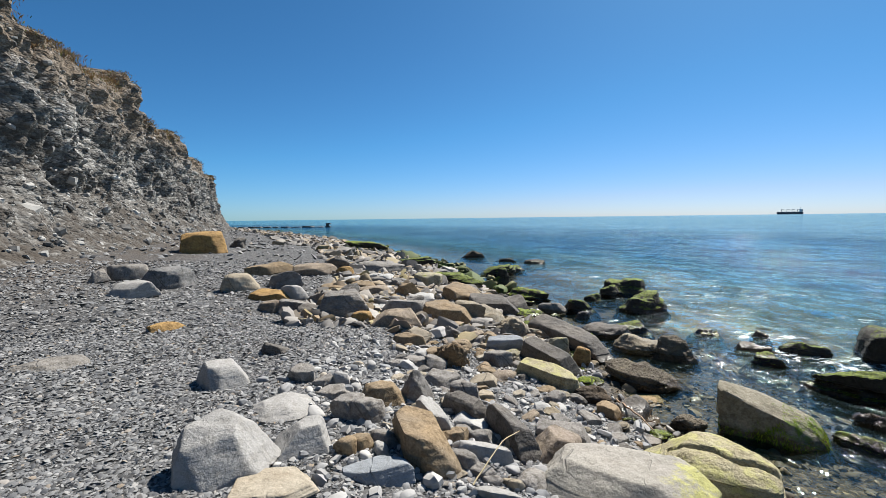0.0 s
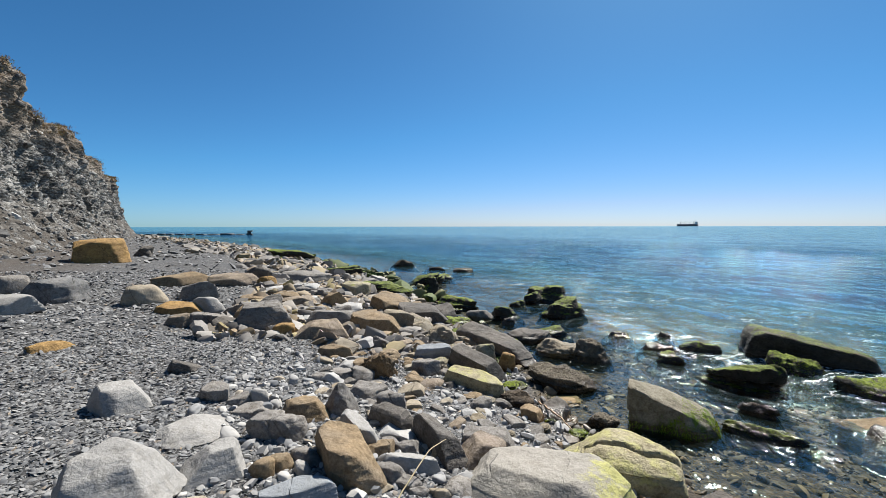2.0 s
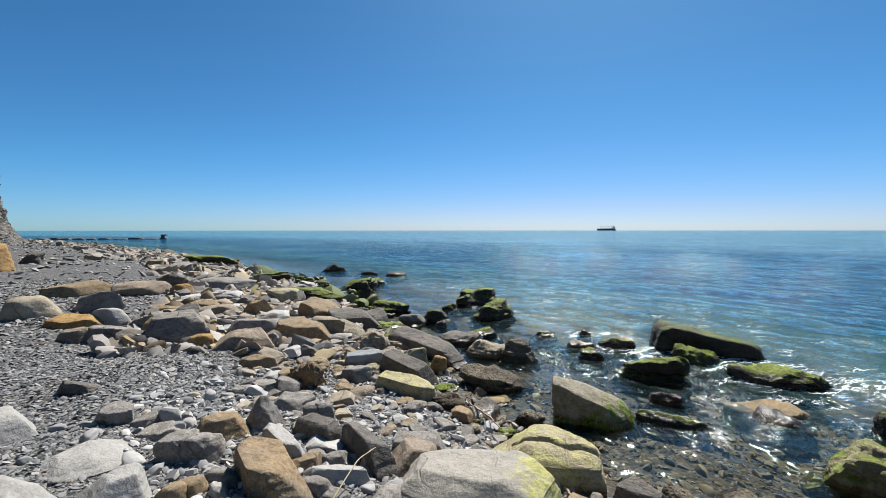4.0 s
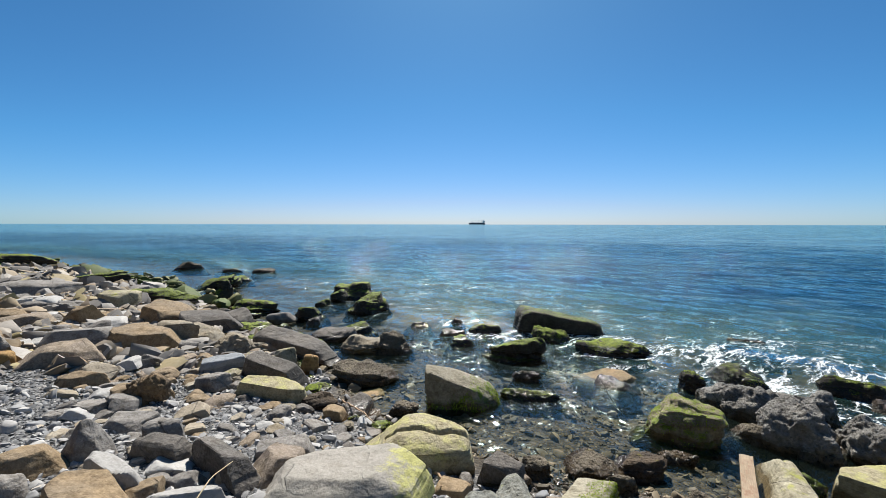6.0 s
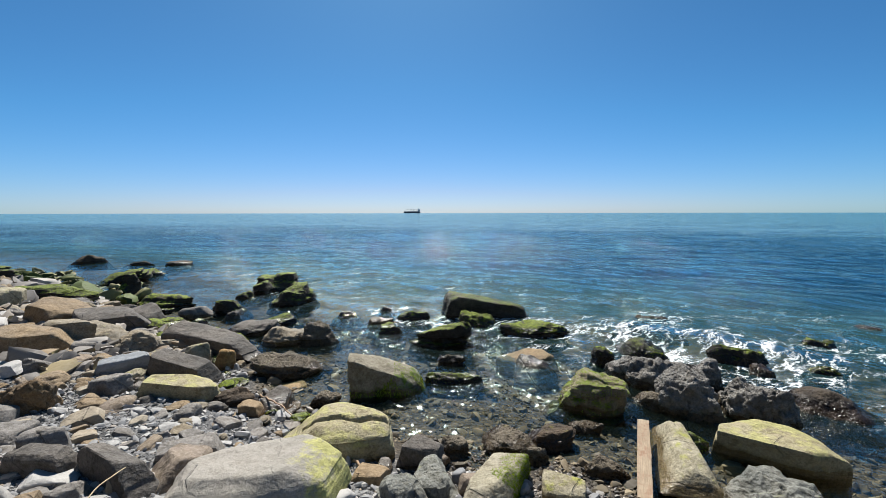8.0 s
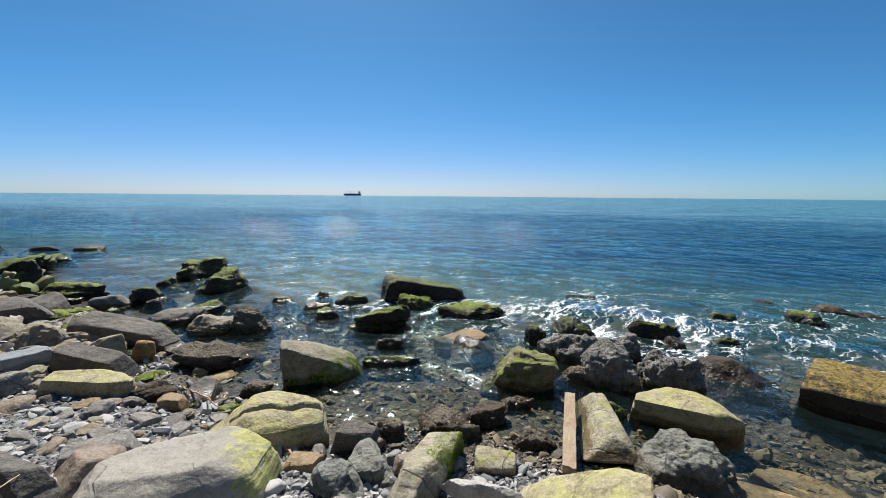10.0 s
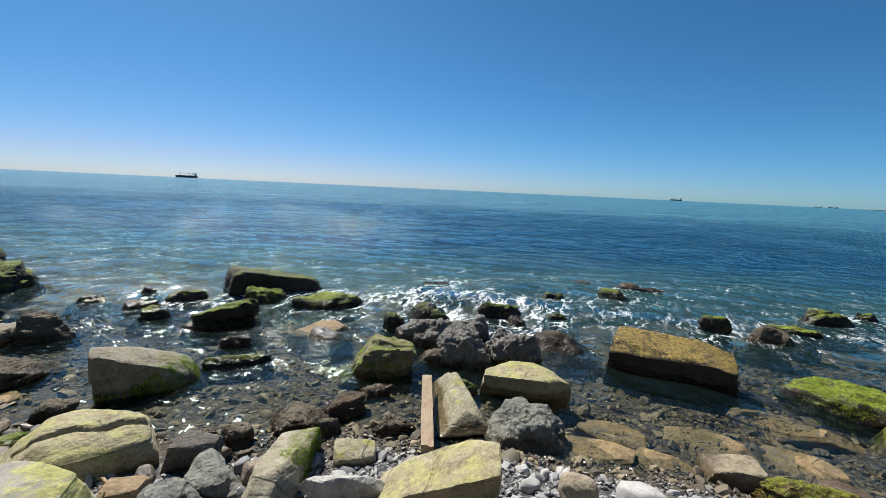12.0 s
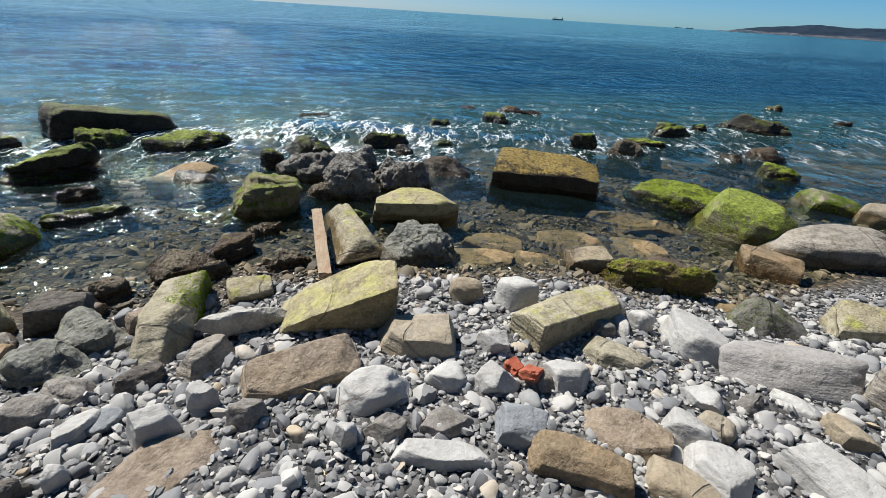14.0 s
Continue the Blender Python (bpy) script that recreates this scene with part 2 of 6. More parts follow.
PEBBLES = pebble_material("pebbles", [(0.0, (0.17, 0.175, 0.185)), (0.3, (0.31, 0.31, 0.315)), (0.6, (0.45, 0.44, 0.43)), (0.85, (0.52, 0.505, 0.48)), (1.0, (0.64, 0.62, 0.58))])
DROWNED = pebble_material("drowned_pebbles", [(0.0, (0.11, 0.095, 0.07)), (0.4, (0.21, 0.175, 0.12)), (0.75, (0.31, 0.24, 0.145)), (1.0, (0.42, 0.34, 0.22))], wet=False)


def ground_material():
    n = Nodes("gap_shaded_gravel")
    at = n.coords(False)
    cells = n.put("TexVoronoi", Vector=at, Scale=24.0)
    coarse = n.put("TexVoronoi", Vector=at, Scale=7.0)
    tone = n.put("SeparateColor", i0=cells.outputs["Color"]).outputs[0]
    # very dark gravel: shade of the gaps between pebbles is put into its colour
    color = n.ramp(tone, [(0.0, (0.022, 0.022, 0.023)), (0.5, (0.06, 0.06, 0.06)), (0.85, (0.125, 0.12, 0.118)), (1.0, (0.23, 0.225, 0.22))])
    color = n.mix(n.step(n.noise(at, 0.35, 4), 0.4, 0.65, 0.0, 0.35), color, n.mix(1.0, color, (0.75, 0.72, 0.68), "MULTIPLY"))
    height = n.put("SeparateXYZ", i0=n.put("NewGeometry").outputs["Position"]).outputs[2]
    earth = n.math("MULTIPLY", n.step(height, 1.0, 1.25), n.step(n.noise(at, 0.5, 5), 0.33, 0.52))
    color = n.mix(n.math("MULTIPLY", earth, 0.75), color, n.mix(n.noise(at, 6.0), (0.040, 0.031, 0.024), (0.085, 0.068, 0.054)))
    color = n.mix(n.step(height, 0.0, 0.06, 1.0, 0.0), color, n.mix(1.0, color, (0.70, 0.55, 0.36), "MULTIPLY"))
    deep = n.ramp(n.noise(at, 0.35, 5), [(0.35, (0.10, 0.085, 0.055)), (0.55, (0.24, 0.18, 0.10)), (0.7, (0.15, 0.14, 0.08))])
    color = n.mix(n.step(height, -0.5, -0.2, 0.8, 0.0), color, deep)
    normal = n.bump(cells.outputs["Distance"], 0.8, -0.02)
    normal = n.bump(coarse.outputs["Distance"], 0.5, -0.04, normal)
    return n.finish(color, 0.85, normal)


def cliff_material():
    n = Nodes("crumbling_marl")
    at = n.coords(False)
    warped = n.mix(0.12, at, n.put("TexNoise", Vector=at, Scale=1.2).outputs[1])
    squashed = n.put("Mapping", Vector=warped, Scale=(1.0, 1.0, 1.7)).outputs[0]
    big, small = n.put("TexVoronoi", Vector=squashed, Scale=2.4), n.put("TexVoronoi", Vector=squashed, Scale=7.5)
    tone = n.put("SeparateColor", i0=big.outputs["Color"]).outputs[0]
    tone2 = n.put("SeparateColor", i0=small.outputs["Color"]).outputs[0]
    color = n.ramp(n.math("ADD", n.math("MULTIPLY", tone, 0.45), n.math("MULTIPLY", tone2, 0.55)), [(0.1, (0.050, 0.047, 0.043)), (0.45, (0.115, 0.11, 0.103)), (0.7, (0.20, 0.194, 0.183)), (0.95, (0.37, 0.36, 0.34))])
    soil = n.step(n.noise(at, 0.28, 6, 0.65), 0.45, 0.62)
    color = n.mix(n.math("MULTIPLY", soil, 0.7), color, n.mix(n.noise(at, 5.0, 6, 0.7), (0.038, 0.032, 0.026), (0.10, 0.086, 0.073)))
    height = n.put("SeparateXYZ", i0=n.put("NewGeometry").outputs["Position"]).outputs[2]
    foot = n.math("MULTIPLY", n.step(height, 1.8, 5.0, 1.0, 0.0), n.step(n.noise(at, 0.6, 6, 0.7), 0.38, 0.55))
    color = n.mix(n.math("MULTIPLY", foot, 0.75), color, n.mix(n.noise(at, 7.0, 6, 0.7), (0.030, 0.024, 0.018), (0.078, 0.063, 0.050)))
    brown = n.step(n.math("ADD", height, n.math("MULTIPLY", n.noise(at, 0.4), 3.0)), 9.5, 12.5)
    color = n.mix(n.math("MULTIPLY", brown, 0.6), color, (0.17, 0.125, 0.085))
    normal = n.bump(small.outputs["Distance"], 0.9, -0.07)
    normal = n.bump(big.outputs["Distance"], 0.8, -0.18, normal)
    normal = n.bump(n.noise(at, 14.0, 6, 0.75), 0.6, 0.05, normal)
    return n.finish(color, 0.92, normal, 0.15)


def water_material():
    """Clear over the bed near the shore, blue-green and cloudy farther out, rippled, with foam where waves break."""
    n = Nodes("sea_water")
    at = n.coords(False)
    offshore = n.put("Attribute")
    offshore.attribute_name = "offshore"
    away = offshore.outputs["Fac"]
    foaming = n.put("Attribute")
    foaming.attribute_name = "foam"
    def train(scale, turn, twist):
        wave = n.put("TexWave", Vector=n.put("Mapping", Vector=at, Rotation=(0, 0, turn)).outputs[0], Scale=scale, Distortion=twist, Detail=3.0, Detail_Scale=1.6, Detail_Roughness=0.6)
        return wave.outputs["Fac"]

    calm = n.step(away, 0.3, 6.0, 0.22, 1.0)
    lull = n.math("MULTIPLY", calm, n.step(n.noise(at, 0.09, 3), 0.3, 0.65, 0.55, 1.15))
    far = n.step(away, 12.0, 80.0)
    swell = n.math("ADD", n.math("MULTIPLY", train(0.11, 0.35, 5.0), 0.12), n.math("MULTIPLY", train(0.24, -0.15, 6.0), 0.085))
    chop = n.math("ADD", n.math("MULTIPLY", train(0.55, 0.75, 7.0), 0.045), n.math("MULTIPLY", n.noise(at, 3.4, 4, 0.6), 0.13))
    ripple = n.math("MULTIPLY", n.noise(n.put("Mapping", Vector=at, Rotation=(0, 0, 0.5), Scale=(1.0, 0.55, 1.0)).outputs[0], 9.0, 3, 0.6), 0.055)
    ocean = n.math("MULTIPLY", n.noise(n.put("Mapping", Vector=at, Rotation=(0, 0, 0.7), Scale=(1.0, 0.35, 1.0)).outputs[0], 0.12, 4, 0.62), n.step(away, 15.0, 90.0, 0.0, 0.8))
    close = n.math("MULTIPLY", n.math("ADD", n.math("ADD", swell, chop), ripple), n.math("SUBTRACT", 1.0, n.math("MULTIPLY", far, 0.85)))
    rolling = n.bump(n.math("MULTIPLY", n.math("ADD", close, ocean), lull), 1.0, 1.0)
    warped = n.mix(0.06, at, n.put("TexNoise", Vector=at, Scale=2.0).outputs[1])
    stretch = n.put("Mapping", Vector=warped, Rotation=(0, 0, 0.5), Scale=(1.0, 0.6, 1.0)).outputs[0]

    def facets(size, amount, rare=None):
        """Small tilted patches of the surface; with rare, only that share of them: steep faces of wavelets, tilted away
        from the sun's bearing so that they flash.
        """
        cell = n.put("TexVoronoi", Vector=stretch, Scale=size).outputs["Color"]
        tip = n.put("VectorMath", i0=cell, i1=(0.93, 1.05, 0.5) if rare else (0.5, 0.5, 0.5))
        tip.operation = "SUBTRACT"
        if rare:
            amount = n.math("MULTIPLY", amount, n.math("GREATER_THAN", n.put("SeparateColor", i0=cell).outputs[2], 1.0 - rare))
        lean = n.put("VectorMath", i0=tip.outputs[0], i1=n.put("CombineXYZ", X=amount, Y=amount).outputs[0])
        lean.operation = "MULTIPLY"
        return lean.outputs[0]

    fine = n.math("MULTIPLY", lull, n.step(away, 6.0, 26.0, 0.30, 0.02))
    gust = n.step(n.noise(at, 0.5, 3), 0.40, 0.62, 0.3, 1.0)
    flash = n.math("MULTIPLY", gust, n.math("MULTIPLY", n.step(away, 0.3, 3.5, 0.24, 0.62), n.step(away, 7.0, 13.0, 1.0, 0.0)))
    tilts = n.put("VectorMath", i0=facets(16.0, fine), i1=facets(15.0, flash, 0.13))
    tipped = n.put("VectorMath", i0=rolling, i1=tilts.outputs[0])
    unit = n.put("VectorMath", i0=tipped.outputs[0])
    unit.operation = "NORMALIZE"
    normal = unit.outputs[0]
    patches = n.noise(n.put("Mapping", Vector=at, Rotation=(0, 0, 0.6), Scale=(0.25, 1.0, 1.0)).outputs[0], 0.03, 5, 0.6)
    streaks = n.noise(n.put("Mapping", Vector=at, Rotation=(0, 0, 0.5), Scale=(0.9, 0.3, 1.0)).outputs[0], 1.6, 5, 0.65)
    deep = n.mix(n.step(away, 30.0, 200.0), n.mix(n.step(away, 7.0, 16.0), n.mix(n.step(away, 2.0, 7.0), (0.022, 0.044, 0.040), (0.027, 0.070, 0.068)), (0.005, 0.031, 0.064)), (0.012, 0.080, 0.102))
    # dimmer reflection of ruffled water, put into the body colour as patches and streaks
    deep = n.mix(n.step(patches, 0.42, 0.6, 0.0, 0.4), deep, n.mix(1.0, deep, (0.55, 0.68, 0.80), "MULTIPLY"))
    deep = n.mix(n.math("MULTIPLY", n.step(streaks, 0.42, 0.62, 0.0, 0.6), n.step(away, 4.0, 12.0)), deep, n.mix(1.0, deep, (0.45, 0.55, 0.66), "MULTIPLY"))
    clear = n.put("BsdfTransparent", Color=(0.85, 0.88, 0.83))
    cloudy = n.put("BsdfDiffuse", Color=deep)
    body = n.put("MixShader", i0=n.step(away, 0.4, 13.0, 0.04, 1.0), i1=clear.outputs[0], i2=cloudy.outputs[0])
    shine = n.put("BsdfGlossy", Color=(0.66, 0.84, 0.86), Roughness=0.075, Normal=normal)
    fresnel = n.put("Fresnel", IOR=1.33, Normal=normal)
    surface = n.put("MixShader", i0=fresnel.outputs[0], i1=body.outputs[0], i2=shine.outputs[0])
    torn = n.put("Mapping", Vector=n.mix(0.3, at, n.put("TexNoise", Vector=at, Scale=0.9, Detail=5.0).outputs[1]), Rotation=(0, 0, 0.5), Scale=(0.45, 1.0, 1.0)).outputs[0]
    foamy, bubbles = n.noise(torn, 3.2, 8, 0.72), n.noise(at, 26.0, 4, 0.7)
    lace = n.step(n.math("ABSOLUTE", n.math("SUBTRACT", n.noise(torn, 5.5, 6, 0.62), 0.5)), 0.0, 0.05, 0.15, -0.03)
    amount = n.math("ADD", n.math("MULTIPLY", foaming.outputs["Fac"], 0.33), n.math("ADD", n.math("ADD", foamy, lace), n.math("MULTIPLY", bubbles, 0.25)))
    froth = n.math("MULTIPLY", n.step(amount, 0.82, 1.10), n.step(foaming.outputs["Fac"], 0.02, 0.2))
    white = n.put("BsdfDiffuse", Color=(0.74, 0.77, 0.78))
    final = n.put("MixShader", i0=froth, i1=surface.outputs[0], i2=white.outputs[0])
    n.tree.links.new(final.outputs[0], n.out.inputs["Surface"])
    n.tree.nodes.remove(n.shader)
    return n.material


def plain_material(name, base, second, scale=8.0, rough=0.7, bump=0.2):
    n = Nodes(name)
    at = n.coords()
    return n.finish(n.mix(n.step(n.noise(at, scale), 0.35, 0.65), base, second), rough, n.bump(n.noise(at, scale * 6), bump, 0.01))


def wood_material(name, base, second, paint=None):
    n = Nodes(name)
    at = n.coords()
    grain = n.noise(n.put("Mapping", Vector=at, Scale=(2.0, 60.0, 60.0)).outputs[0], 1.5, 6, 0.75)
    color = n.mix(n.step(grain, 0.3, 0.7), base, second)
    if paint:
        worn = n.math("ADD", n.noise(at, 6.0, 6, 0.7), n.math("MULTIPLY", grain, 0.5))
        color = n.mix(n.step(worn, 0.70, 0.95), color, paint)
    return n.finish(color, 0.75, n.bump(grain, 0.5, 0.006))


def grass_material(name, stops):
    n = Nodes(name)
    color = n.ramp(n.put("NewGeometry").outputs["Random Per Island"], stops)
    matt, through_light = n.put("BsdfDiffuse", Color=color), n.put("BsdfTranslucent", Color=color)
    n.tree.links.new(n.put("MixShader", i0=0.5, i1=matt.outputs[0], i2=through_light.outputs[0]).outputs[0], n.out.inputs["Surface"])
    n.tree.nodes.remove(n.shader)
    return n.material


# ---- noise ----
def hashed(i, j, k, seed):
    h = (i * 374761393 + j * 668265263 + k * 2147483647 + seed * 974711) & 0xFFFFFFFF
    h = ((h ^ (h >> 13)) * 1274126177) & 0xFFFFFFFF
    return ((h ^ (h >> 16)) & 0xFFFF) / 65535.0


def value_noise(p, seed=0):
    """Smooth noise from 0 to 1 at the rows of p."""
    base = np.floor(p).astype(np.int64)
    f = p - base
    f = f * f * (3 - 2 * f)
    total = 0
    for a in (0, 1):
        for b in (0, 1):
            for c in (0, 1):
                w = (f[:, 0] if a else 1 - f[:, 0]) * (f[:, 1] if b else 1 - f[:, 1]) * (f[:, 2] if c else 1 - f[:, 2])
                total = total + w * hashed(base[:, 0] + a, base[:, 1] + b, base[:, 2] + c, seed)
    return total


def rough_noise(p, seed=0, octaves=4, fall=0.5):
    total, size, weight = 0, 1.0, 1.0
    for o in range(octaves):
        total = total + weight * (value_noise(p * size, seed + 17 * o) - 0.5)
        size, weight = size * 2.07, weight * fall
    return total


# ---- terrain: the waterline in plan, and the ground's height by the distance from it ----
SHORE = [(-420, 430), (-84, 150), (-60, 121), (-44, 101), (-24, 68), (-14, 52), (-6, 36.5), (-0.9, 24), (0.4, 20), (1.2, 16), (1.9, 12),
         (2.3, 8), (2.3, 6.5), (2.8, 4.5), (3.2, 3), (3.8, 2), (4.1, 1), (4.2, 0), (4.2, -1.5), (4.4, -2.5), (5.1, -3.7),
         (5.6, -5), (6.5, -8), (8, -14), (10, -30), (14, -80), (60, -400)]
BEACH_D = [-4000, -300, -60, -20, -9, -5, -2.5, 0, 4, 7, 16, 60, 5000]
BEACH_Z = [-9, -7, -3.5, -1.5, -0.75, -0.45, -0.26, 0, 0.6, 0.82, 1.35, 3.0, 12]


def shore_distance(x, y):
    """Signed distance from the waterline, positive on land (towards smaller x)."""
    x, y = np.asarray(x, float), np.asarray(y, float)
    best, sign = np.full(x.shape, 1e9), np.ones(x.shape)
    for (ax, ay), (bx, by) in zip(SHORE, SHORE[1:]):
        ux, uy = bx - ax, by - ay
        k = np.clip(((x - ax) * ux + (y - ay) * uy) / (ux * ux + uy * uy), 0, 1)
        dist = np.hypot(x - ax - k * ux, y - ay - k * uy)
        side = np.where(ux * (y - ay) - uy * (x - ax) < 0, 1.0, -1.0)
        near = dist < best
        best, sign = np.where(near, dist, best), np.where(near, side, sign)
    return best * sign


def ground_z(x, y):
    d = shore_distance(x, y)
    rough = 0.035 * np.sin(1.3 * x + 0.7 * y) * np.sin(0.9 * y - 0.5 * x + 1) + 0.02 * np.sin(3.1 * x - 1.7 * y) * np.sin(2.6 * y + 0.8 * x)
    away = np.hypot(x, y)
    flat = np.stack([np.ravel(x), np.ravel(y), np.zeros(np.size(x))], 1).astype(float)
    lumps = 0.03 * rough_noise(flat * 1.6, 3, 2) + 0.08 * rough_noise(flat * 0.6, 8, 2)
    return np.interp(d, BEACH_D, BEACH_Z) + rough * np.clip(away / 2, 0, 1) + np.exp(-away / 40) * lumps.reshape(np.shape(x))

# ---- shapes ----
CUBES = {}


def cube_grid(n):
    """The points of a cube's surface, from -1 to 1, n cells along each edge, and its quads."""
    if n not in CUBES:
        index, points, quads = {}, [], []
        for axis in range(3):
            for side in (-1, 1):
                ids = np.zeros((n + 1, n + 1), int)
                for i in range(n + 1):
                    for j in range(n + 1):
                        key = [0, 0, 0]
                        key[axis], key[(axis + 1) % 3], key[(axis + 2) % 3] = (n if side > 0 else 0), i, j
                        key = tuple(key)
                        if key not in index:
                            index[key] = len(points)
                            points.append([2 * c / n - 1 for c in key])
                        ids[i, j] = index[key]
                for i in range(n):
                    for j in range(n):
                        q = [ids[i, j], ids[i + 1, j], ids[i + 1, j + 1], ids[i, j + 1]]
                        quads.append(q if side > 0 else q[::-1])
        CUBES[n] = np.array(points, float), np.array(quads)
    return CUBES[n]


def make_mesh(name, points, faces, material, smooth=True, sharp=None):
    """A mesh from arrays of points and of equal-sided faces."""
    faces = np.asarray(faces, np.int32)
    me = bpy.data.meshes.new(name)
    count, sides = faces.shape
    me.vertices.add(len(points))
    me.vertices.foreach_set("co", np.asarray(points, np.float32).ravel())
    me.loops.add(count * sides)
    me.loops.foreach_set("vertex_index", faces.ravel())
    me.polygons.add(count)
    me.polygons.foreach_set("loop_start", np.arange(0, count * sides, sides, dtype=np.int32))
    me.polygons.foreach_set("use_smooth", np.full(count, smooth))
    me.update(calc_edges=True)
    if sharp:
        me.set_sharp_from_angle(angle=radians(sharp))
    if material:
        me.materials.append(material)
    return me


# sharpness of the edges, chipped corners, number of sides (4: squared), roughness, ridges, bedding, batter of the sides, tilt of the top
STYLE = {"ang": (60, 8, 5, 0.032, 0.0, 0.03, 11, 20), "block": (48, 6, 4, 0.030, 0.0, 0.03, 5, 10), "slab": (46, 6, 6, 0.030, 0.0, 0.03, 8, 6), "round": (9, 6, 6, 0.035, 0.0, 0.0, 10, 10),
         "karst": (11, 6, 7, 0.12, 0.22, 0.0, 14, 12), "log": (20, 4, 4, 0.045, 0.0, 0.06, 8, 5), "tooth": (12, 3, 4, 0.03, 0.0, 0.0, 16, 3), "wedge": (24, 3, 4, 0.035, 0.0, 0.04, 4, 3),
         "tablet": (48, 4, 4, 0.028, 0.0, 0.03, 4, 2), "ramp": (26, 4, 4, 0.035, 0.0, 0.03, 5, 3), "cracked": (15, 4, 6, 0.04, 0.0, 0.03, 10, 3), "reef": (18, 7, 7, 0.11, 0.06, 0.24, 17, 10),
         "cobble": (7, 5, 6, 0.03, 0.0, 0.0, 14, 8)}


def heading(angle, lean):
    """A unit vector at that angle in plan, leaning upwards; both in degrees."""
    a, l = radians(angle), radians(lean)
    return (math.cos(a) * math.cos(l), math.sin(a) * math.cos(l), math.sin(l))


def rock_points(style, size, seed, n, sides=None, top=None):
    """A stone of that size standing on z = 0: planes split it off (sides: angle, reach, batter; top: the way it tips, and how far), then corners chip and edges wear."""
    edge, chips, count, rough, ridges, layers, batter, tip = STYLE[style]
    rng = np.random.RandomState(seed * 7 + 3)
    c, quads = cube_grid(n)
    c = np.tan(c * 0.72) / math.tan(0.72)
    u = c / np.linalg.norm(c, axis=1)[:, None]
    if sides is None:
        first, spread = rng.uniform(-8, 8), (7 if count == 4 else 17)
        sides = [(first + 360 * k / count + rng.uniform(-spread, spread), rng.uniform(0.84, 1.0), batter * rng.uniform(-0.8, 2.4)) for k in range(count)]
    if top is None:
        top = (rng.uniform(0, 360), tip * rng.uniform(0.3, 1.4))
    planes = [heading(angle, lean) for angle, _, lean in sides] + [heading(top[0], 90 - top[1]), heading(rng.uniform(0, 360), -86)]
    reach = [r for _, r, _ in sides] + [0.85, 1.0]

    def split(sharp):
        ratio = np.clip(u @ np.array(planes).T, 1e-6, None) / np.array(reach)
        sharp = np.broadcast_to(sharp, (len(u),))[:, None]
        return u / ((ratio ** sharp).sum(1) ** (1 / sharp[:, 0]))[:, None]

    body = split(50.0)
    for k in range(chips):
        way = heading(rng.uniform(0, 360), rng.uniform(5, 62))
        planes.append(way)
        reach.append(float((body @ np.array(way)).max()) * rng.uniform(0.74, 0.94))
    p = split(np.clip(edge * (0.5 + 1.0 * value_noise(u * 2.6 + seed, seed + 3)), 4, 80))
    if style == "tooth":
        p[:, 1] *= 1.0 - 0.45 * (p[:, 0] * 0.5 + 0.5)
        p[:, 2] *= 0.75 + 0.25 * p[:, 0]
    elif style == "wedge":
        p[:, 2] = (p[:, 2] + 1) * (0.80 - 0.23 * p[:, 0]) - 1
    elif style == "log":
        p[:, 2] *= 1.0 - 0.16 * p[:, 0]
    elif style == "ramp":
        p[:, 2] = (p[:, 2] + 1) * (0.66 - 0.36 * p[:, 0]) - 1
    elif style == "cracked":
        line = p[:, 1] + 0.22 + 0.07 * np.sin(3.1 * p[:, 0]) + 0.05 * np.sin(9 * p[:, 0])
        p[:, 2] -= 0.22 * np.exp(-(line / 0.045) ** 2) * (p[:, 2] > 0.2)
        p[:, 2] -= 0.12 * (line < 0) * (p[:, 2] > 0.2)
    half = np.array(size) / 2
    low, high = p.min(0), p.max(0)
    p = (p - (low + high) / 2) / ((high - low) / 2)
    if layers:
        beds = 5 if style == "reef" else 9
        bed = np.floor(beds * (p[:, 2] * 0.5 + 0.5) + 0.5 * p[:, 0] * math.sin(seed) + 0.9 * value_noise(p * 1.5, seed + 2)).astype(np.int64)
        p[:, :2] *= (1 + layers * (hashed(bed, bed * 0, bed * 0 + 7, seed) - 0.5) * np.clip(1.5 - np.abs(p[:, 2]), 0, 1))[:, None]
    p = p * half
    q = p / max(0.12, min(size[0], size[1], size[2] * 1.6)) + seed * 3.7
    out = p / half ** 2
    out /= np.maximum(np.linalg.norm(out, axis=1), 1e-6)[:, None]
    small = min(size)
    bulge = rough * rough_noise(q * 1.6, seed, 2) * 1.6 + rough * 0.9 * rough_noise(q * 5.0, seed + 5, 3, 0.6)
    if ridges:
        bulge = bulge + ridges * (0.12 - np.abs(rough_noise(q * 2.4, seed + 9, 3)))
    if not ridges or style == "reef":
        bulge = bulge + rough * (1.5 if style == "reef" else 0.7) * (np.floor(5 * (value_noise(q * np.array([1.3, 1.3, 2.4]), seed + 31))) / 5 - 0.5)
    if style == "karst":
        bulge = bulge - 0.22 * np.clip(value_noise(q * 6.5, seed + 41) - 0.5, 0, None) - 0.16 * np.clip(value_noise(q * 13.0, seed + 43) - 0.5, 0, None)
    p = p + out * (bulge * small)[:, None]
    p[:, 2] += half[2]
    return p, quads


PLACED = []
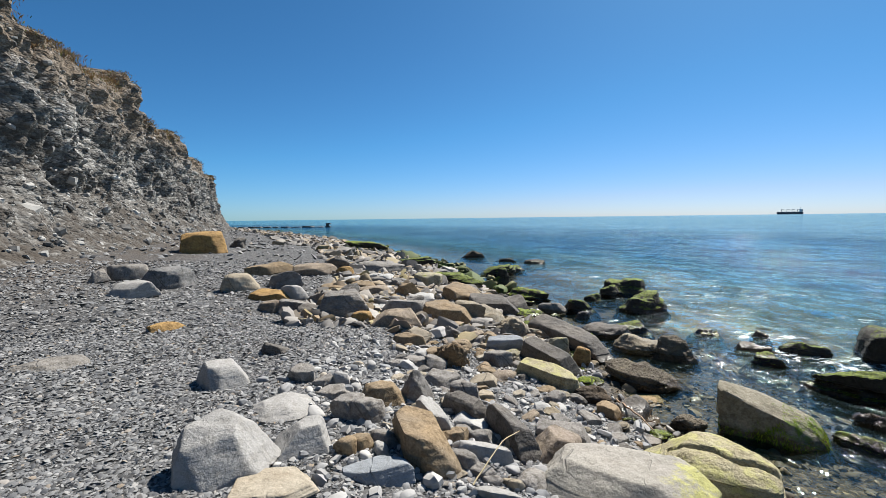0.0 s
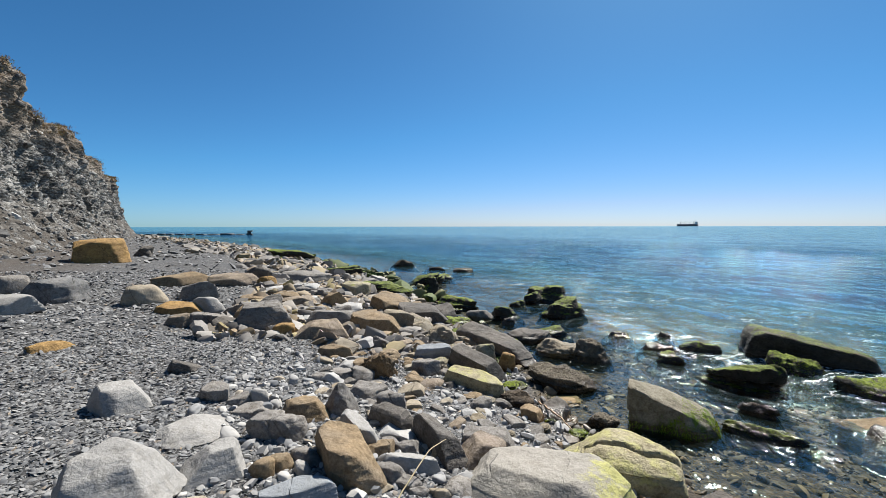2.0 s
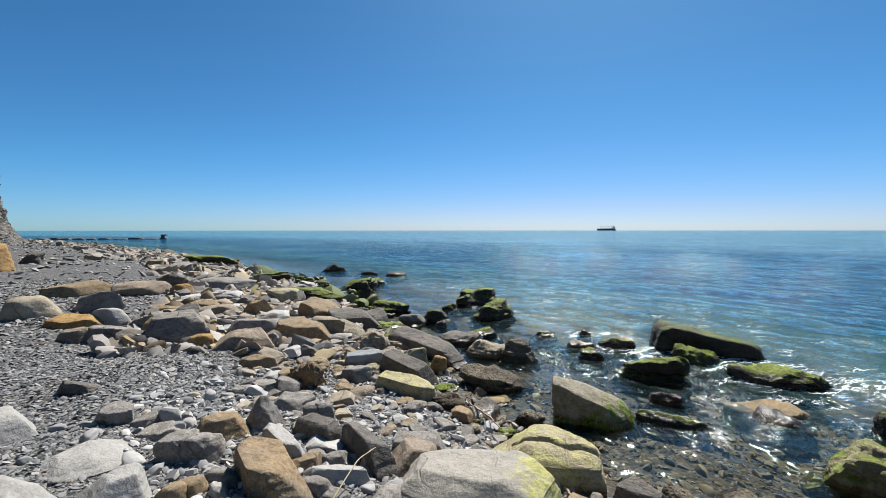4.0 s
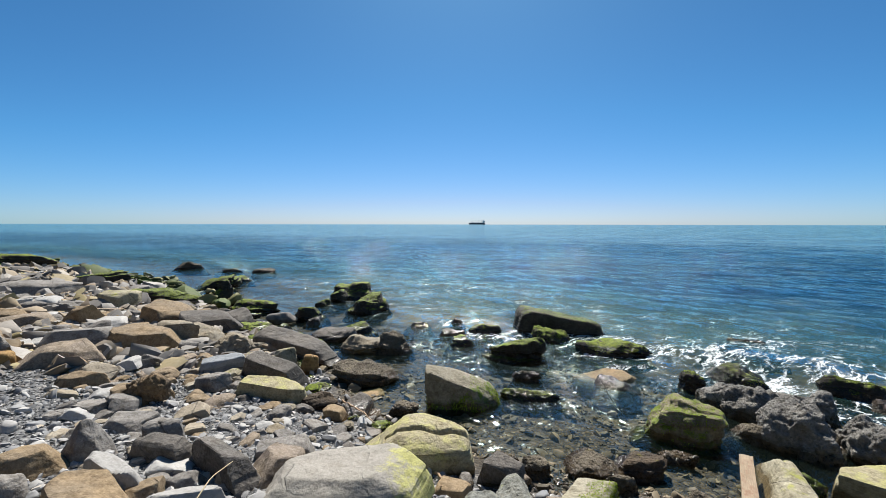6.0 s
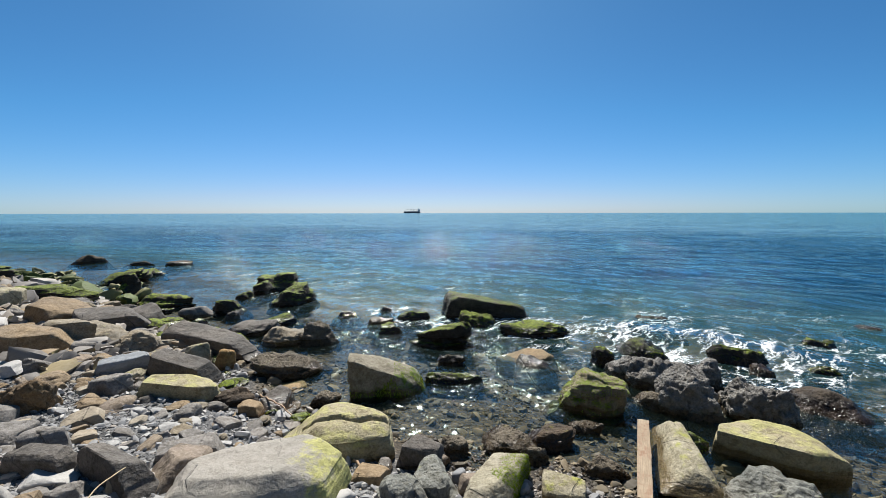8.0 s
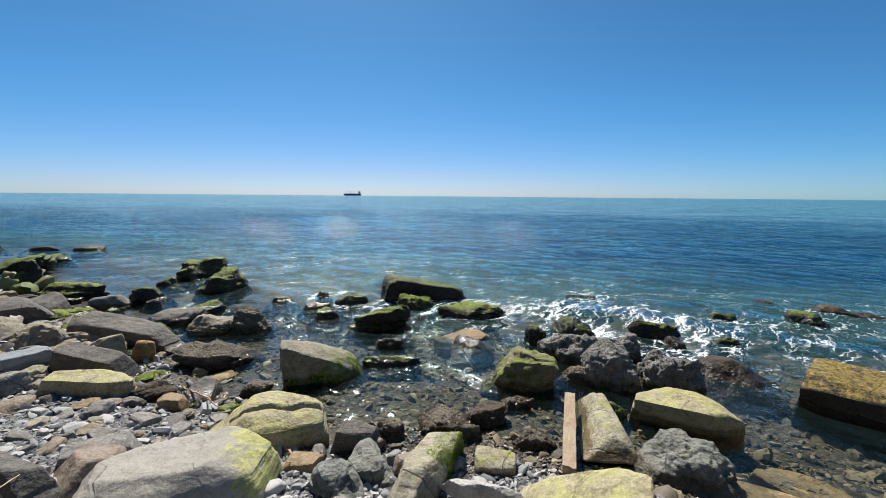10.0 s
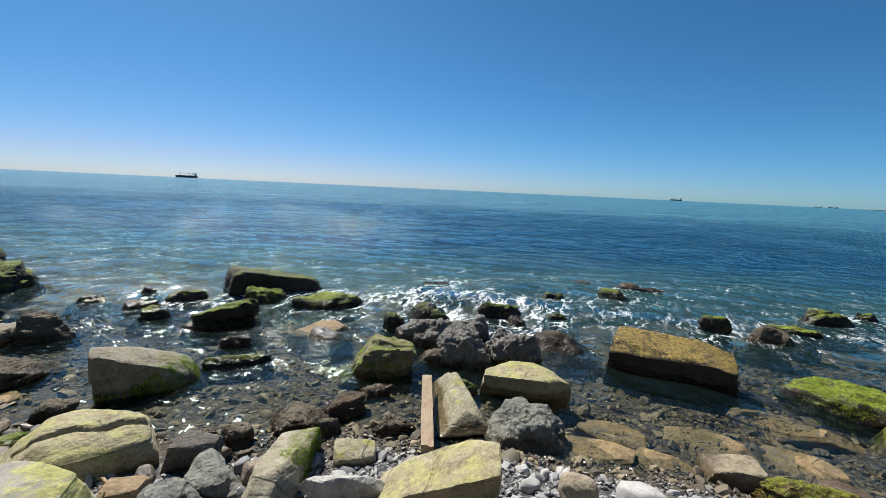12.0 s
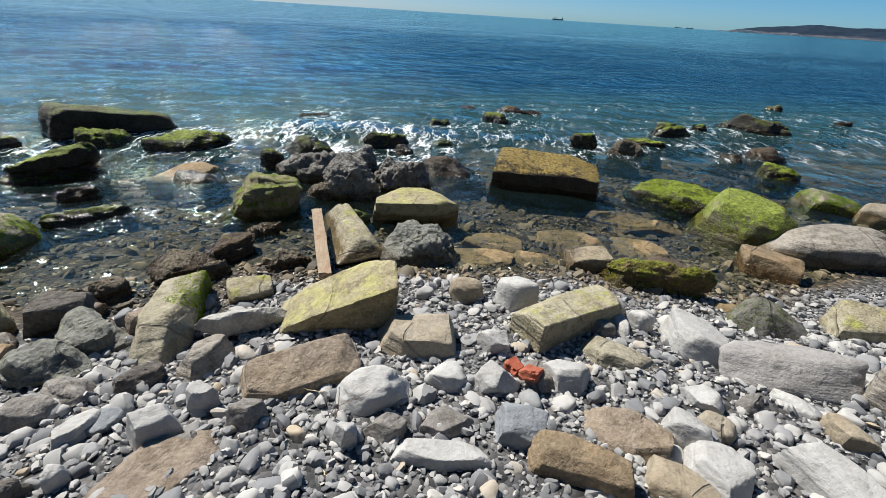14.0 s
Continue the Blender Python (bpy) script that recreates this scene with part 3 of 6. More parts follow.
# weed by the stone it grows on: blades for a square metre, length, how much it hangs, lowest upward turn, colours
WEED = {"YM": (12000, 0.020, 0.9, -0.5, "bright"), "G2": (3500, 0.013, 0.5, -0.1, "pale"), "MG": (3500, 0.014, 0.6, 0.2, "bright"), "M": (3000, 0.013, 0.6, 0.35, "deep"),
        "ML": (2500, 0.012, 0.6, 0.45, "deep"), "P": (3000, 0.028, 1.0, -0.8, "bright"), "PG": (3000, 0.014, 0.7, 0.1, "bright"), "MB": (3000, 0.010, 0.5, 0.75, "brown"), "GM": (2500, 0.012, 0.6, 0.1, "pale"), "OM": (2500, 0.012, 0.6, 0.2, "pale")}
WEED_MATERIAL = {"bright": grass_material("bright_weed", [(0.0, (0.06, 0.095, 0.007)), (0.6, (0.17, 0.245, 0.018)), (1.0, (0.30, 0.38, 0.035))]),
                 "pale": grass_material("pale_weed", [(0.0, (0.07, 0.105, 0.016)), (0.6, (0.15, 0.205, 0.04)), (1.0, (0.25, 0.30, 0.09))]),
                 "deep": grass_material("deep_weed", [(0.0, (0.015, 0.026, 0.004)), (0.6, (0.045, 0.072, 0.008)), (1.0, (0.12, 0.165, 0.016))]),
                 "brown": grass_material("brown_weed", [(0.0, (0.085, 0.05, 0.02)), (0.55, (0.20, 0.125, 0.05)), (0.75, (0.14, 0.19, 0.02)), (1.0, (0.30, 0.23, 0.09))])}


def add_weed(ob, points, quads, stone, seed, foot):
    """Short limp blades in patches on the rock's upper faces, or hanging from its sides near the water."""
    density, length, hang, least, color = WEED[stone]
    rng = np.random.RandomState(seed + 5000)
    a, b, c, d = (points[quads[:, k]] for k in range(4))
    normal = np.cross(c - a, d - b)
    area = np.linalg.norm(normal, axis=1) / 2
    normal /= np.maximum(2 * area, 1e-9)[:, None]
    middle = (a + b + c + d) / 4
    grows = (normal[:, 2] > least) & (middle[:, 2] + foot > 0.01) & (rough_noise(middle * 4 + seed, 3, 3) > (-0.05 if least < 0.3 else -0.12))
    if stone == "YM":
        grows = (normal[:, 2] > -0.4) & (middle[:, 0] > 0.02 + 0.10 * np.sin(14 * middle[:, 1])) & (middle[:, 1] < 0.03 * np.sin(23 * middle[:, 0]) - 0.02)
    if stone == "P":
        grows &= middle[:, 2] + foot < 0.30 + 0.15 * np.sin(9 * middle[:, 0])
    weight = area * grows
    if weight.sum() < 0.01:
        return
    count = int(min(5000, density * weight.sum()))
    pick = rng.choice(len(quads), count, p=weight / weight.sum())
    mix = rng.dirichlet((1, 1, 1, 1), count)
    root = sum(mix[:, k : k + 1] * points[quads[pick, k]] for k in range(4))
    way = 0.6 * normal[pick] + rng.normal(0, 0.45, (count, 3)) - np.array([0, 0, hang])
    way -= 0.8 * (way * normal[pick]).sum(1)[:, None] * normal[pick]
    way /= np.linalg.norm(way, axis=1)[:, None]
    side = np.cross(way, normal[pick])
    side /= np.maximum(np.linalg.norm(side, axis=1), 1e-6)[:, None]
    long = (length * rng.uniform(0.5, 1.6, count))[:, None]
    out = (0.10 if stone == "YM" else 0.25) * length * normal[pick]
    blades = np.stack([root - side * 0.004, root + side * 0.004, root + 0.5 * out + way * long * 0.6 + side * 0.003, root + out * 0.3 + way * long], 1).reshape(-1, 3)
    k = np.arange(count)[:, None] * 4
    faces = np.concatenate([k + np.array([0, 1, 2]), k + np.array([0, 2, 3])])
    weed = part("weed", make_mesh("weed", blades, faces, WEED_MATERIAL[color], False), ob, {"bright": "bright green weed", "pale": "pale green weed", "deep": "dark green weed", "brown": "brown and green weed"}[color])
    tagged(weed, kind="stuff")


def rock(name, stone, style, at, size, turn, tilt, seed, label, group="", sides=None, top=None):
    away = math.hypot(at[0], at[1])
    n = int(min(50 if style == "karst" else 38, max(16 if sides else 8, 7 + (150 if style == "karst" else 88) * max(size) / away)))
    points, quads = rock_points(style, size, seed, n, sides, top)
    ob = new(name, make_mesh(name, points, quads, ROCK[stone], True, 34 if style in ("ang", "block", "slab", "log", "reef", "wedge", "tablet", "cracked", "ramp") else None))
    sway = 3 if sides else {"reef": 9, "tablet": 1, "slab": 8, "ang": 10}.get(style, 6)
    ob.matrix_world = pose(*at, sway * math.sin(seed * 2.3), tilt + 0.85 * sway * math.sin(seed * 5.1), turn)
    if stone in WEED and away < 11 and max(size) > 0.35:
        add_weed(ob, points, quads, stone, seed, at[2])
    PLACED.append((at[0], at[1], 0.42 * (size[0] + size[1]) / 2 + 0.02, at[2] + size[2]))
    return tagged(ob, label, "rock", group)


def part(name, mesh, parent, label=""):
    ob = new(name, mesh)
    ob.parent = parent
    return tagged(ob, label)


def box_points(lx, ly, lz, at=(0, 0, 0), top=1.0):
    c, quads = cube_grid(1)
    p = c * np.array([lx, ly, lz]) / 2
    p[:, :2] *= np.where(c[:, 2:] > 0, top, 1.0)
    return p + np.array(at), quads


def joined(pieces):
    points, faces, start = [], [], 0
    for p, f in pieces:
        points.append(p)
        faces.append(np.asarray(f) + start)
        start += len(p)
    return np.concatenate(points), np.concatenate(faces)


def tube(line, radii, sides=6):
    """A round bar along a line of points, with a radius for each."""
    line = [Vector(p) for p in line]
    points, faces = [], []
    for k, p in enumerate(line):
        way = (line[min(k + 1, len(line) - 1)] - line[max(k - 1, 0)]).normalized()
        a = way.orthogonal().normalized()
        b = way.cross(a)
        for s in range(sides):
            turn = 2 * math.pi * s / sides
            points.append(p + radii[k] * (math.cos(turn) * a + math.sin(turn) * b))
        if k:
            for s in range(sides):
                u, v = (k - 1) * sides + s, (k - 1) * sides + (s + 1) % sides
                faces.append([u, v, v + sides, u + sides])
    return np.array([tuple(p) for p in points]), np.array(faces)


# ---- ground, from under the sea to the land behind the cliff ----
def rings(start, middle, end, fine, rough):
    r = [start]
    while r[-1] < end:
        r.append(r[-1] * (1 + (fine if r[-1] < middle else rough)))
    return np.array(r)


def polar(r, a):
    rr, aa = np.meshgrid(r, a, indexing="ij")
    x, y = rr * np.sin(aa), rr * np.cos(aa)
    i, j = np.meshgrid(np.arange(len(r) - 1), np.arange(len(a) - 1), indexing="ij")
    k = (i * len(a) + j).ravel()
    return x.ravel(), y.ravel(), np.stack([k, k + len(a), k + len(a) + 1, k + 1], 1)[:, ::-1]


def add_ground():
    x, y, quads = polar(np.r_[0.0, rings(0.25, 60, 4700, 0.028, 0.09)], np.radians(np.linspace(-180, 180, 361)))
    z = ground_z(x, y)
    p = np.stack([x, y, z], 1)
    ob = new("ground", make_mesh("ground", p, quads, ground_material()))
    tagged(ob, "grey shingle beach running down under the sea", "beach", kind="structure")


add_ground()


# ---- the cliff ----
CLIFF = [(-1, -90), (-6, -40), (-10, -15), (-12.3, 0), (-13.2, 8), (-14.2, 14), (-16.8, 22), (-23.5, 40), (-33, 62), (-43, 84), (-57, 106), (-90, 142), (-200, 240)]


def cliff_line(s):
    """Points, and directions into the land, at distances s along the foot of the cliff."""
    line = np.array(CLIFF, float)
    steps = np.r_[0, np.cumsum(np.hypot(*np.diff(line, axis=0).T))]
    at = np.stack([np.interp(s, steps, line[:, 0]), np.interp(s, steps, line[:, 1])], 1)
    ahead = np.stack([np.interp(s + 3, steps, line[:, 0]) - np.interp(s - 3, steps, line[:, 0]), np.interp(s + 3, steps, line[:, 1]) - np.interp(s - 3, steps, line[:, 1])], 1)
    ahead /= np.linalg.norm(ahead, axis=1)[:, None]
    return at, np.stack([-ahead[:, 1], ahead[:, 0]], 1), steps[-1]


CLIFF_U = [0.0, 0.10, 0.26, 0.34, 0.62, 0.90, 0.94, 1.0]
CLIFF_IN = [-0.6, 0.7, 2.7, 3.1, 3.7, 4.3, 4.8, 18.0]
CLIFF_UP = [-0.25, 0.6, 2.9, 4.2, 8.6, 12.1, 12.4, 13.2]


def cliff_surface(s, u):
    at, inward, _ = cliff_line(s)
    base = np.stack([s * 0.11, 0 * s, 0 * s + 2.5], 1)
    face = np.clip((u - 0.15) / 0.2, 0, 1)
    buttress = 2.6 * np.abs(rough_noise(base, 21, 3, 0.6)) * 2 + 1.6 * rough_noise(base * 4.1, 4, 2)
    depth = np.interp(u, CLIFF_U, CLIFF_IN) + face * (buttress - 0.7)
    up = np.interp(u, CLIFF_U, CLIFF_UP)
    top = (1 + 0.07 * rough_noise(base * 2.2, 77, 3) * 2) * np.interp(s, [0, 90, 105, 120, 131, 136, 175, 400], [0.80, 0.80, 0.83, 0.91, 0.99, 0.87, 0.82, 0.9])
    p = np.concatenate([at + inward * depth[:, None], (ground_z(at[:, 0], at[:, 1]) + up * np.where(up > 3, top, 1))[:, None]], 1)
    out = np.concatenate([-inward, 0 * s[:, None] + 0.35], 1)
    chunk = 0.9 * rough_noise(p * 0.55, 6, 2) + 0.55 * rough_noise(p * 1.6, 40, 3, 0.6) + 0.22 * (np.floor(5 * value_noise(p * np.array([2.2, 2.2, 3.6]), 9)) / 5 - 0.5)
    amount = np.interp(u, [0, 0.1, 0.3, 0.9, 0.95, 1], [0.25, 0.45, 1.0, 1.0, 0.45, 0.3])
    return p + out * (chunk * amount)[:, None]


def add_cliff():
    _, _, total = cliff_line(np.array([0.0]))
    s = [20.0]
    while s[-1] < total - 1:
        s.append(s[-1] + (0.16 if 84 < s[-1] < 150 else 0.32 if 70 < s[-1] < 195 else 1.5))
    s, u = np.array(s), np.concatenate([np.linspace(0, 0.94, 92), np.linspace(0.95, 1.0, 6)])
    ss, uu = np.meshgrid(s, u, indexing="ij")
    p = cliff_surface(ss.ravel(), uu.ravel())
    i, j = np.meshgrid(np.arange(len(s) - 1), np.arange(len(u) - 1), indexing="ij")
    k = (i * len(u) + j).ravel()
    quads = np.stack([k, k + len(u), k + len(u) + 1, k + 1], 1)
    cliff = new("cliff", make_mesh("cliff", p, quads, cliff_material(), True, 40))
    tagged(cliff, "crumbling grey marl cliff with loose rubble and soil", "cliff", kind="structure")


add_cliff()


# ---- rocks that stand out: stone, shape, place of the foot, size, turn, tilt ----
rock("boulder", "WG", "ang", (-1.97, 3.46, 0.61), (0.82, 0.62, 0.45), 32, 0, 1, "large angular white limestone boulder on grey shingle", sides=[(262, 0.92, 40), (180, 0.9, 4), (110, 1, 5), (40, 1, 8), (335, 0.9, 28), (225, 0.95, 20)], top=(285, 9))
rock("boulder", "WG", "ang", (-2.89, 5.07, 0.62), (0.62, 0.50, 0.36), 31, 0, 2, "chipped white limestone boulder on grey shingle", sides=[(200, 1, 10), (250, 0.92, 24), (290, 0.9, 20), (0, 1, 26), (90, 1, 5)], top=(310, 12))
rock("rock_slab", "WG", "slab", (-2.02, 4.58, 0.62), (0.76, 0.66, 0.12), 25, 0, 3, "flat white limestone slab sunk in shingle", sides=[(0, 1, 30), (70, 1, 20), (130, 0.9, 25), (200, 1, 25), (270, 0.9, 25), (310, 0.95, 30)], top=(270, 2))
rock("boulder", "WG", "ang", (-1.52, 3.81, 0.57), (0.55, 0.38, 0.27), 24, 0, 4, "pale grey limestone block on the beach", sides=[(280, 0.8, 25), (190, 1, 42), (90, 0.9, 10), (0, 0.9, 12), (340, 0.95, 15)], top=(270, 7))
rock("rock_slab", "C", "slab", (-1.53, 3.20, 0.60), (0.69, 0.54, 0.11), 24, 0, 5, "pale cream mottled slab lying in shingle")
rock("beach_stone", "T", "round", (-1.14, 3.85, 0.53), (0.25, 0.19, 0.17), 17, 0, 6, "small rounded tan sandstone beside a larger one")
rock("beach_stone", "T", "round", (-1.03, 3.96, 0.51), (0.29, 0.22, 0.15), 18, 0, 7, "rounded tan sandstone leaning on its neighbour")
rock("boulder", "T", "block", (-0.41, 3.99, 0.43), (0.95, 0.52, 0.38), -71, 2, 8, "large tan sandstone block with a flat face", sides=[(180, 0.95, 6), (90, 0.9, 20), (0, 0.95, 14), (270, 0.95, -6), (330, 0.95, 0)], top=(80, 12))
rock("boulder", "WG", "ang", (-0.33, 4.46, 0.42), (0.74, 0.36, 0.33), -58, 1, 9, "pointed white limestone wedge on the beach", top=(100, 20))
rock("beach_stone", "G", "round", (-0.82, 4.09, 0.48), (0.29, 0.22, 0.16), 10, 0, 10, "rounded grey pebble-like boulder on the beach")
rock("beach_stone", "WG", "round", (-0.80, 3.89, 0.48), (0.16, 0.13, 0.14), 6, 0, 11, "small white rounded stone on the beach")
rock("rock_slab", "H", "slab", (-0.77, 3.59, 0.47), (0.61, 0.35, 0.15), 4, 0, 12, "bluish white limestone slab in shingle")
rock("boulder", "T", "block", (-0.96, 4.99, 0.45), (0.58, 0.39, 0.30), 12, 0, 13, "tan sandstone block among grey stones", sides=[(180, 0.9, 12), (250, 0.9, 20), (300, 0.95, 15), (0, 1, 25), (90, 1, 10)], top=(300, 10))
rock("beach_stone", "G", "ang", (-0.59, 5.18, 0.41), (0.45, 0.35, 0.41), 8, 0, 14, "pointed grey marl boulder on the beach", sides=[(190, 0.9, 35), (250, 0.95, 20), (320, 0.9, 38), (30, 1, 30), (100, 1, 15)], top=(270, 25))
rock("rock_slab", "G", "slab", (-0.34, 5.77, 0.39), (0.60, 0.52, 0.18), 1, 0, 15, "flat grey marl slab on the beach")
rock("rock_slab", "G", "slab", (0.00, 5.29, 0.33), (0.37, 0.32, 0.32), -8, 0, 16, "grey marl slab tilted against others")
rock("boulder", "D", "block", (-0.02, 4.90, 0.38), (0.64, 0.23, 0.26), -47, 3, 17, "brownish grey long stone on the beach")
rock("beach_stone", "G", "ang", (-1.27, 4.61, 0.50), (0.38, 0.30, 0.27), 22, 0, 18, "cracked grey marl stone on the beach")
rock("beach_stone", "G", "round", (-1.08, 4.58, 0.47), (0.38, 0.30, 0.28), 7, 0, 19, "weathered grey marl stone on the beach")
rock("beach_stone", "G", "ang", (-2.07, 5.36, 0.61), (0.34, 0.26, 0.23), 19, 0, 20, "small grey boulder at the edge of the shingle")
rock("beach_stone", "WG", "ang", (-1.55, 5.32, 0.57), (0.27, 0.21, 0.20), 11, 0, 21, "small white angular stone on the beach")
rock("beach_stone", "G", "ang", (-1.74, 5.23, 0.60), (0.27, 0.21, 0.13), 20, 0, 22, "small grey angular stone on the beach")
rock("rock_slab", "G", "slab", (-1.53, 5.00, 0.58), (0.39, 0.30, 0.11), 18, 0, 23, "thin grey slab on stones")
rock("rock_slab", "WG", "slab", (0.15, 3.96, 0.38), (0.56, 0.23, 0.19), -0, 8, 24, "long white slab of limestone")
rock("beach_stone", "C", "round", (0.45, 4.24, 0.32), (0.22, 0.17, 0.23), -6, 0, 25, "cream rounded stone on the beach")
rock("boulder", "D", "block", (0.46, 4.37, 0.32), (0.83, 0.28, 0.35), -67, 3, 26, "dark grey slab leaning between stones", sides=[(180, 0.97, 4), (90, 0.95, 16), (0, 1, 20), (270, 0.95, -5)], top=(95, 20))
rock("boulder", "G", "block", (1.02, 4.54, 0.25), (0.56, 0.33, 0.21), -19, 0, 27, "squared grey stone behind the large slab")
rock("boulder", "WG", "ang", (0.24, 3.37, 0.37), (0.54, 0.16, 0.20), -11, 0, 28, "white rugged stone on the beach")
rock("boulder", "SL", "slab", (1.28, 3.60, 0.21), (1.56, 0.86, 0.37), -19, 0, 29, "very large pale slab edged with yellow algae", sides=[(180, 0.95, 15), (120, 0.95, 10), (80, 0.95, 5), (30, 0.92, 5), (-20, 1, 5), (270, 0.9, 10), (225, 0.95, 20)], top=(265, 4))
rock("boulder", "YA", "cracked", (2.30, 4.24, 0.02), (1.26, 1.00, 0.42), -30, 0, 30, "yellow algae-covered block with a long crack", sides=[(180, 0.9, 28), (230, 1, 15), (280, 0.95, 5), (0, 0.95, 5), (60, 0.9, 10), (120, 1, 15)], top=(270, 6))
rock("boulder", "P", "wedge", (3.73, 5.22, -0.21), (1.24, 0.62, 0.74), -35, 0, 31, "leaning block with green weed hanging from its sides", sides=[(180, 0.95, -4), (270, 0.9, 5), (0, 1, 15), (90, 1, 5), (315, 0.95, 10)], top=(350, 3))
rock("rock_slab", "M", "reef", (4.60, 4.81, -0.23), (1.06, 0.58, 0.38), -42, 0, 32, "low mossy rock in the water")
rock("boulder", "D", "log", (2.19, 8.74, -0.00), (2.24, 0.58, 0.46), -64, 4, 33, "long dark grey log-shaped rock", sides=[(180, 0.97, 4), (90, 0.95, 6), (0, 1, 14), (270, 0.95, -2), (45, 0.97, 10)], top=(270, 10))
rock("boulder", "D", "block", (0.91, 11.30, 0.13), (1.40, 0.80, 0.50), -4, 0, 34, "dark brown boulder in shade", sides=[(180, 0.95, 5), (270, 0.95, 0), (0, 1, 20), (90, 1, 5), (45, 0.9, 10)], top=(320, 10))
rock("boulder", "T", "ang", (-0.30, 9.51, 0.30), (1.35, 0.85, 0.52), 2, 0, 35, "broad tan sandstone boulder on the beach", sides=[(180, 0.95, 10), (240, 0.95, 5), (290, 0.95, 0), (350, 1, 20), (60, 0.95, 10), (120, 1, 15)], top=(290, 9))
rock("boulder", "TY", "block", (0.18, 9.96, 0.24), (0.76, 0.53, 0.52), 9, 0, 36, "brown boulder with yellow algae at its foot")
rock("boulder", "TY", "reef", (1.12, 9.04, 0.12), (0.83, 0.58, 0.44), -12, 0, 37, "ochre and yellow angular boulder")
rock("boulder", "G", "round", (2.64, 12.07, -0.04), (0.86, 0.66, 0.32), -21, 0, 38, "smooth pale grey boulder behind a long rock")
rock("beach_stone", "Y", "round", (1.75, 7.84, 0.03), (0.44, 0.30, 0.46), -18, 0, 39, "egg-shaped yellow algae stone on the beach")
rock("beach_stone", "O", "round", (2.08, 7.56, -0.01), (0.34, 0.27, 0.39), -11, 0, 40, "rounded ochre stone beside the yellow one")
rock("boulder", "D", "block", (1.46, 7.29, 0.09), (1.13, 0.42, 0.39), -56, 6, 41, "dark grey slab lying along the shore", sides=[(180, 0.97, 4), (90, 0.95, 6), (0, 1, 14), (270, 0.95, -2)], top=(270, 8))
rock("boulder", "YA", "block", (1.29, 6.53, 0.12), (1.01, 0.36, 0.28), -33, 8, 42, "long yellow bar-shaped stone on the beach", sides=[(180, 0.97, 4), (90, 0.95, 4), (0, 1, 6), (270, 0.95, 2)], top=(270, 4))
rock("rock_slab", "B", "reef", (1.83, 6.11, 0.01), (0.52, 0.36, 0.24), -10, 0, 43, "wet brown flat stone at the waterline")
rock("rock_slab", "D", "reef", (3.30, 9.69, -0.17), (1.21, 0.72, 0.38), -18, 0, 44, "flat dark stone with weed")
rock("rock_slab", "TY", "reef", (3.47, 8.59, -0.19), (1.10, 0.66, 0.47), -21, 0, 45, "flat stone with yellow-green edge")
rock("boulder", "BK", "reef", (3.95, 8.05, -0.22), (0.96, 0.58, 0.65), -26, 0, 46, "rugged brown and green seaweed rock")
rock("rock_slab", "BK", "reef", (2.88, 6.86, -0.13), (1.31, 0.78, 0.39), -22, 0, 47, "pitted brown rock slab at the waterline")
rock("boulder", "M", "reef", (5.67, 14.64, -0.36), (1.68, 1.01, 0.91), -21, 0, 48, "rounded dark green mossy boulder in the sea")
rock("rock_slab", "M", "reef", (5.02, 14.24, -0.31), (0.63, 0.48, 0.72), -19, 0, 49, "small mossy boulder in the sea")
rock("rock_slab", "M", "reef", (5.10, 12.16, -0.36), (1.48, 0.89, 0.82), -22, 0, 50, "sloping mossy slab in the sea")
rock("rock_slab", "MG", "reef", (2.28, 13.70, -0.12), (1.44, 0.86, 0.49), -9, 0, 51, "bright green mossy boulder in the sea")
rock("boulder", "M", "reef", (3.45, 12.05, -0.18), (1.08, 0.65, 0.54), -15, 0, 52, "mossy dark boulder near the shore")
rock("beach_stone", "D", "reef", (3.27, 11.42, -0.13), (0.51, 0.37, 0.31), -7, 0, 53, "small dark wet boulder on the beach")
rock("rock_slab", "M", "reef", (4.33, 13.59, -0.25), (0.69, 0.41, 0.46), -17, 0, 54, "small mossy boulder in the sea")
rock("rock_slab", "M", "reef", (1.82, 20.08, -0.13), (1.83, 1.10, 0.57), -5, 0, 55, "low mossy rock off the shore")
rock("rock_slab", "M", "reef", (2.82, 21.45, -0.26), (1.49, 0.89, 0.54), -7, 0, 56, "flat mossy rock off the shore")
rock("boulder", "M", "reef", (1.65, 16.33, 0.04), (0.73, 0.57, 0.72), -7, 0, 57, "dark mossy boulder off the shore")
rock("rock_slab", "B", "reef", (3.04, 26.42, -0.42), (1.64, 0.99, 0.64), -6, 0, 58, "low brown rock awash in the sea")
rock("rock_slab", "B", "reef", (4.53, 25.19, -0.49), (1.48, 0.89, 0.66), -10, 0, 59, "brown rock awash in ripples")
rock("rock_slab", "M", "reef", (4.01, 10.07, -0.23), (0.96, 0.58, 0.43), -21, 0, 60, "flat mossy slab by the waterline")
rock("rock_slab", "M", "reef", (5.47, 9.78, -0.32), (0.93, 0.56, 0.43), -29, 0, 61, "thin mossy slab in glittering water")
rock("boulder", "ML", "log", (8.01, 7.31, -0.54), (2.40, 0.86, 1.04), -47, 0, 62, "long layered mossy rock in the surf")
rock("rock_slab", "MG", "reef", (7.27, 6.88, -0.48), (1.16, 0.70, 0.74), -45, 0, 63, "green topped slab before a long rock")
rock("boulder", "M", "reef", (5.93, 6.68, -0.40), (1.37, 0.82, 0.77), -40, 0, 64, "dark green mossy block in the surf")
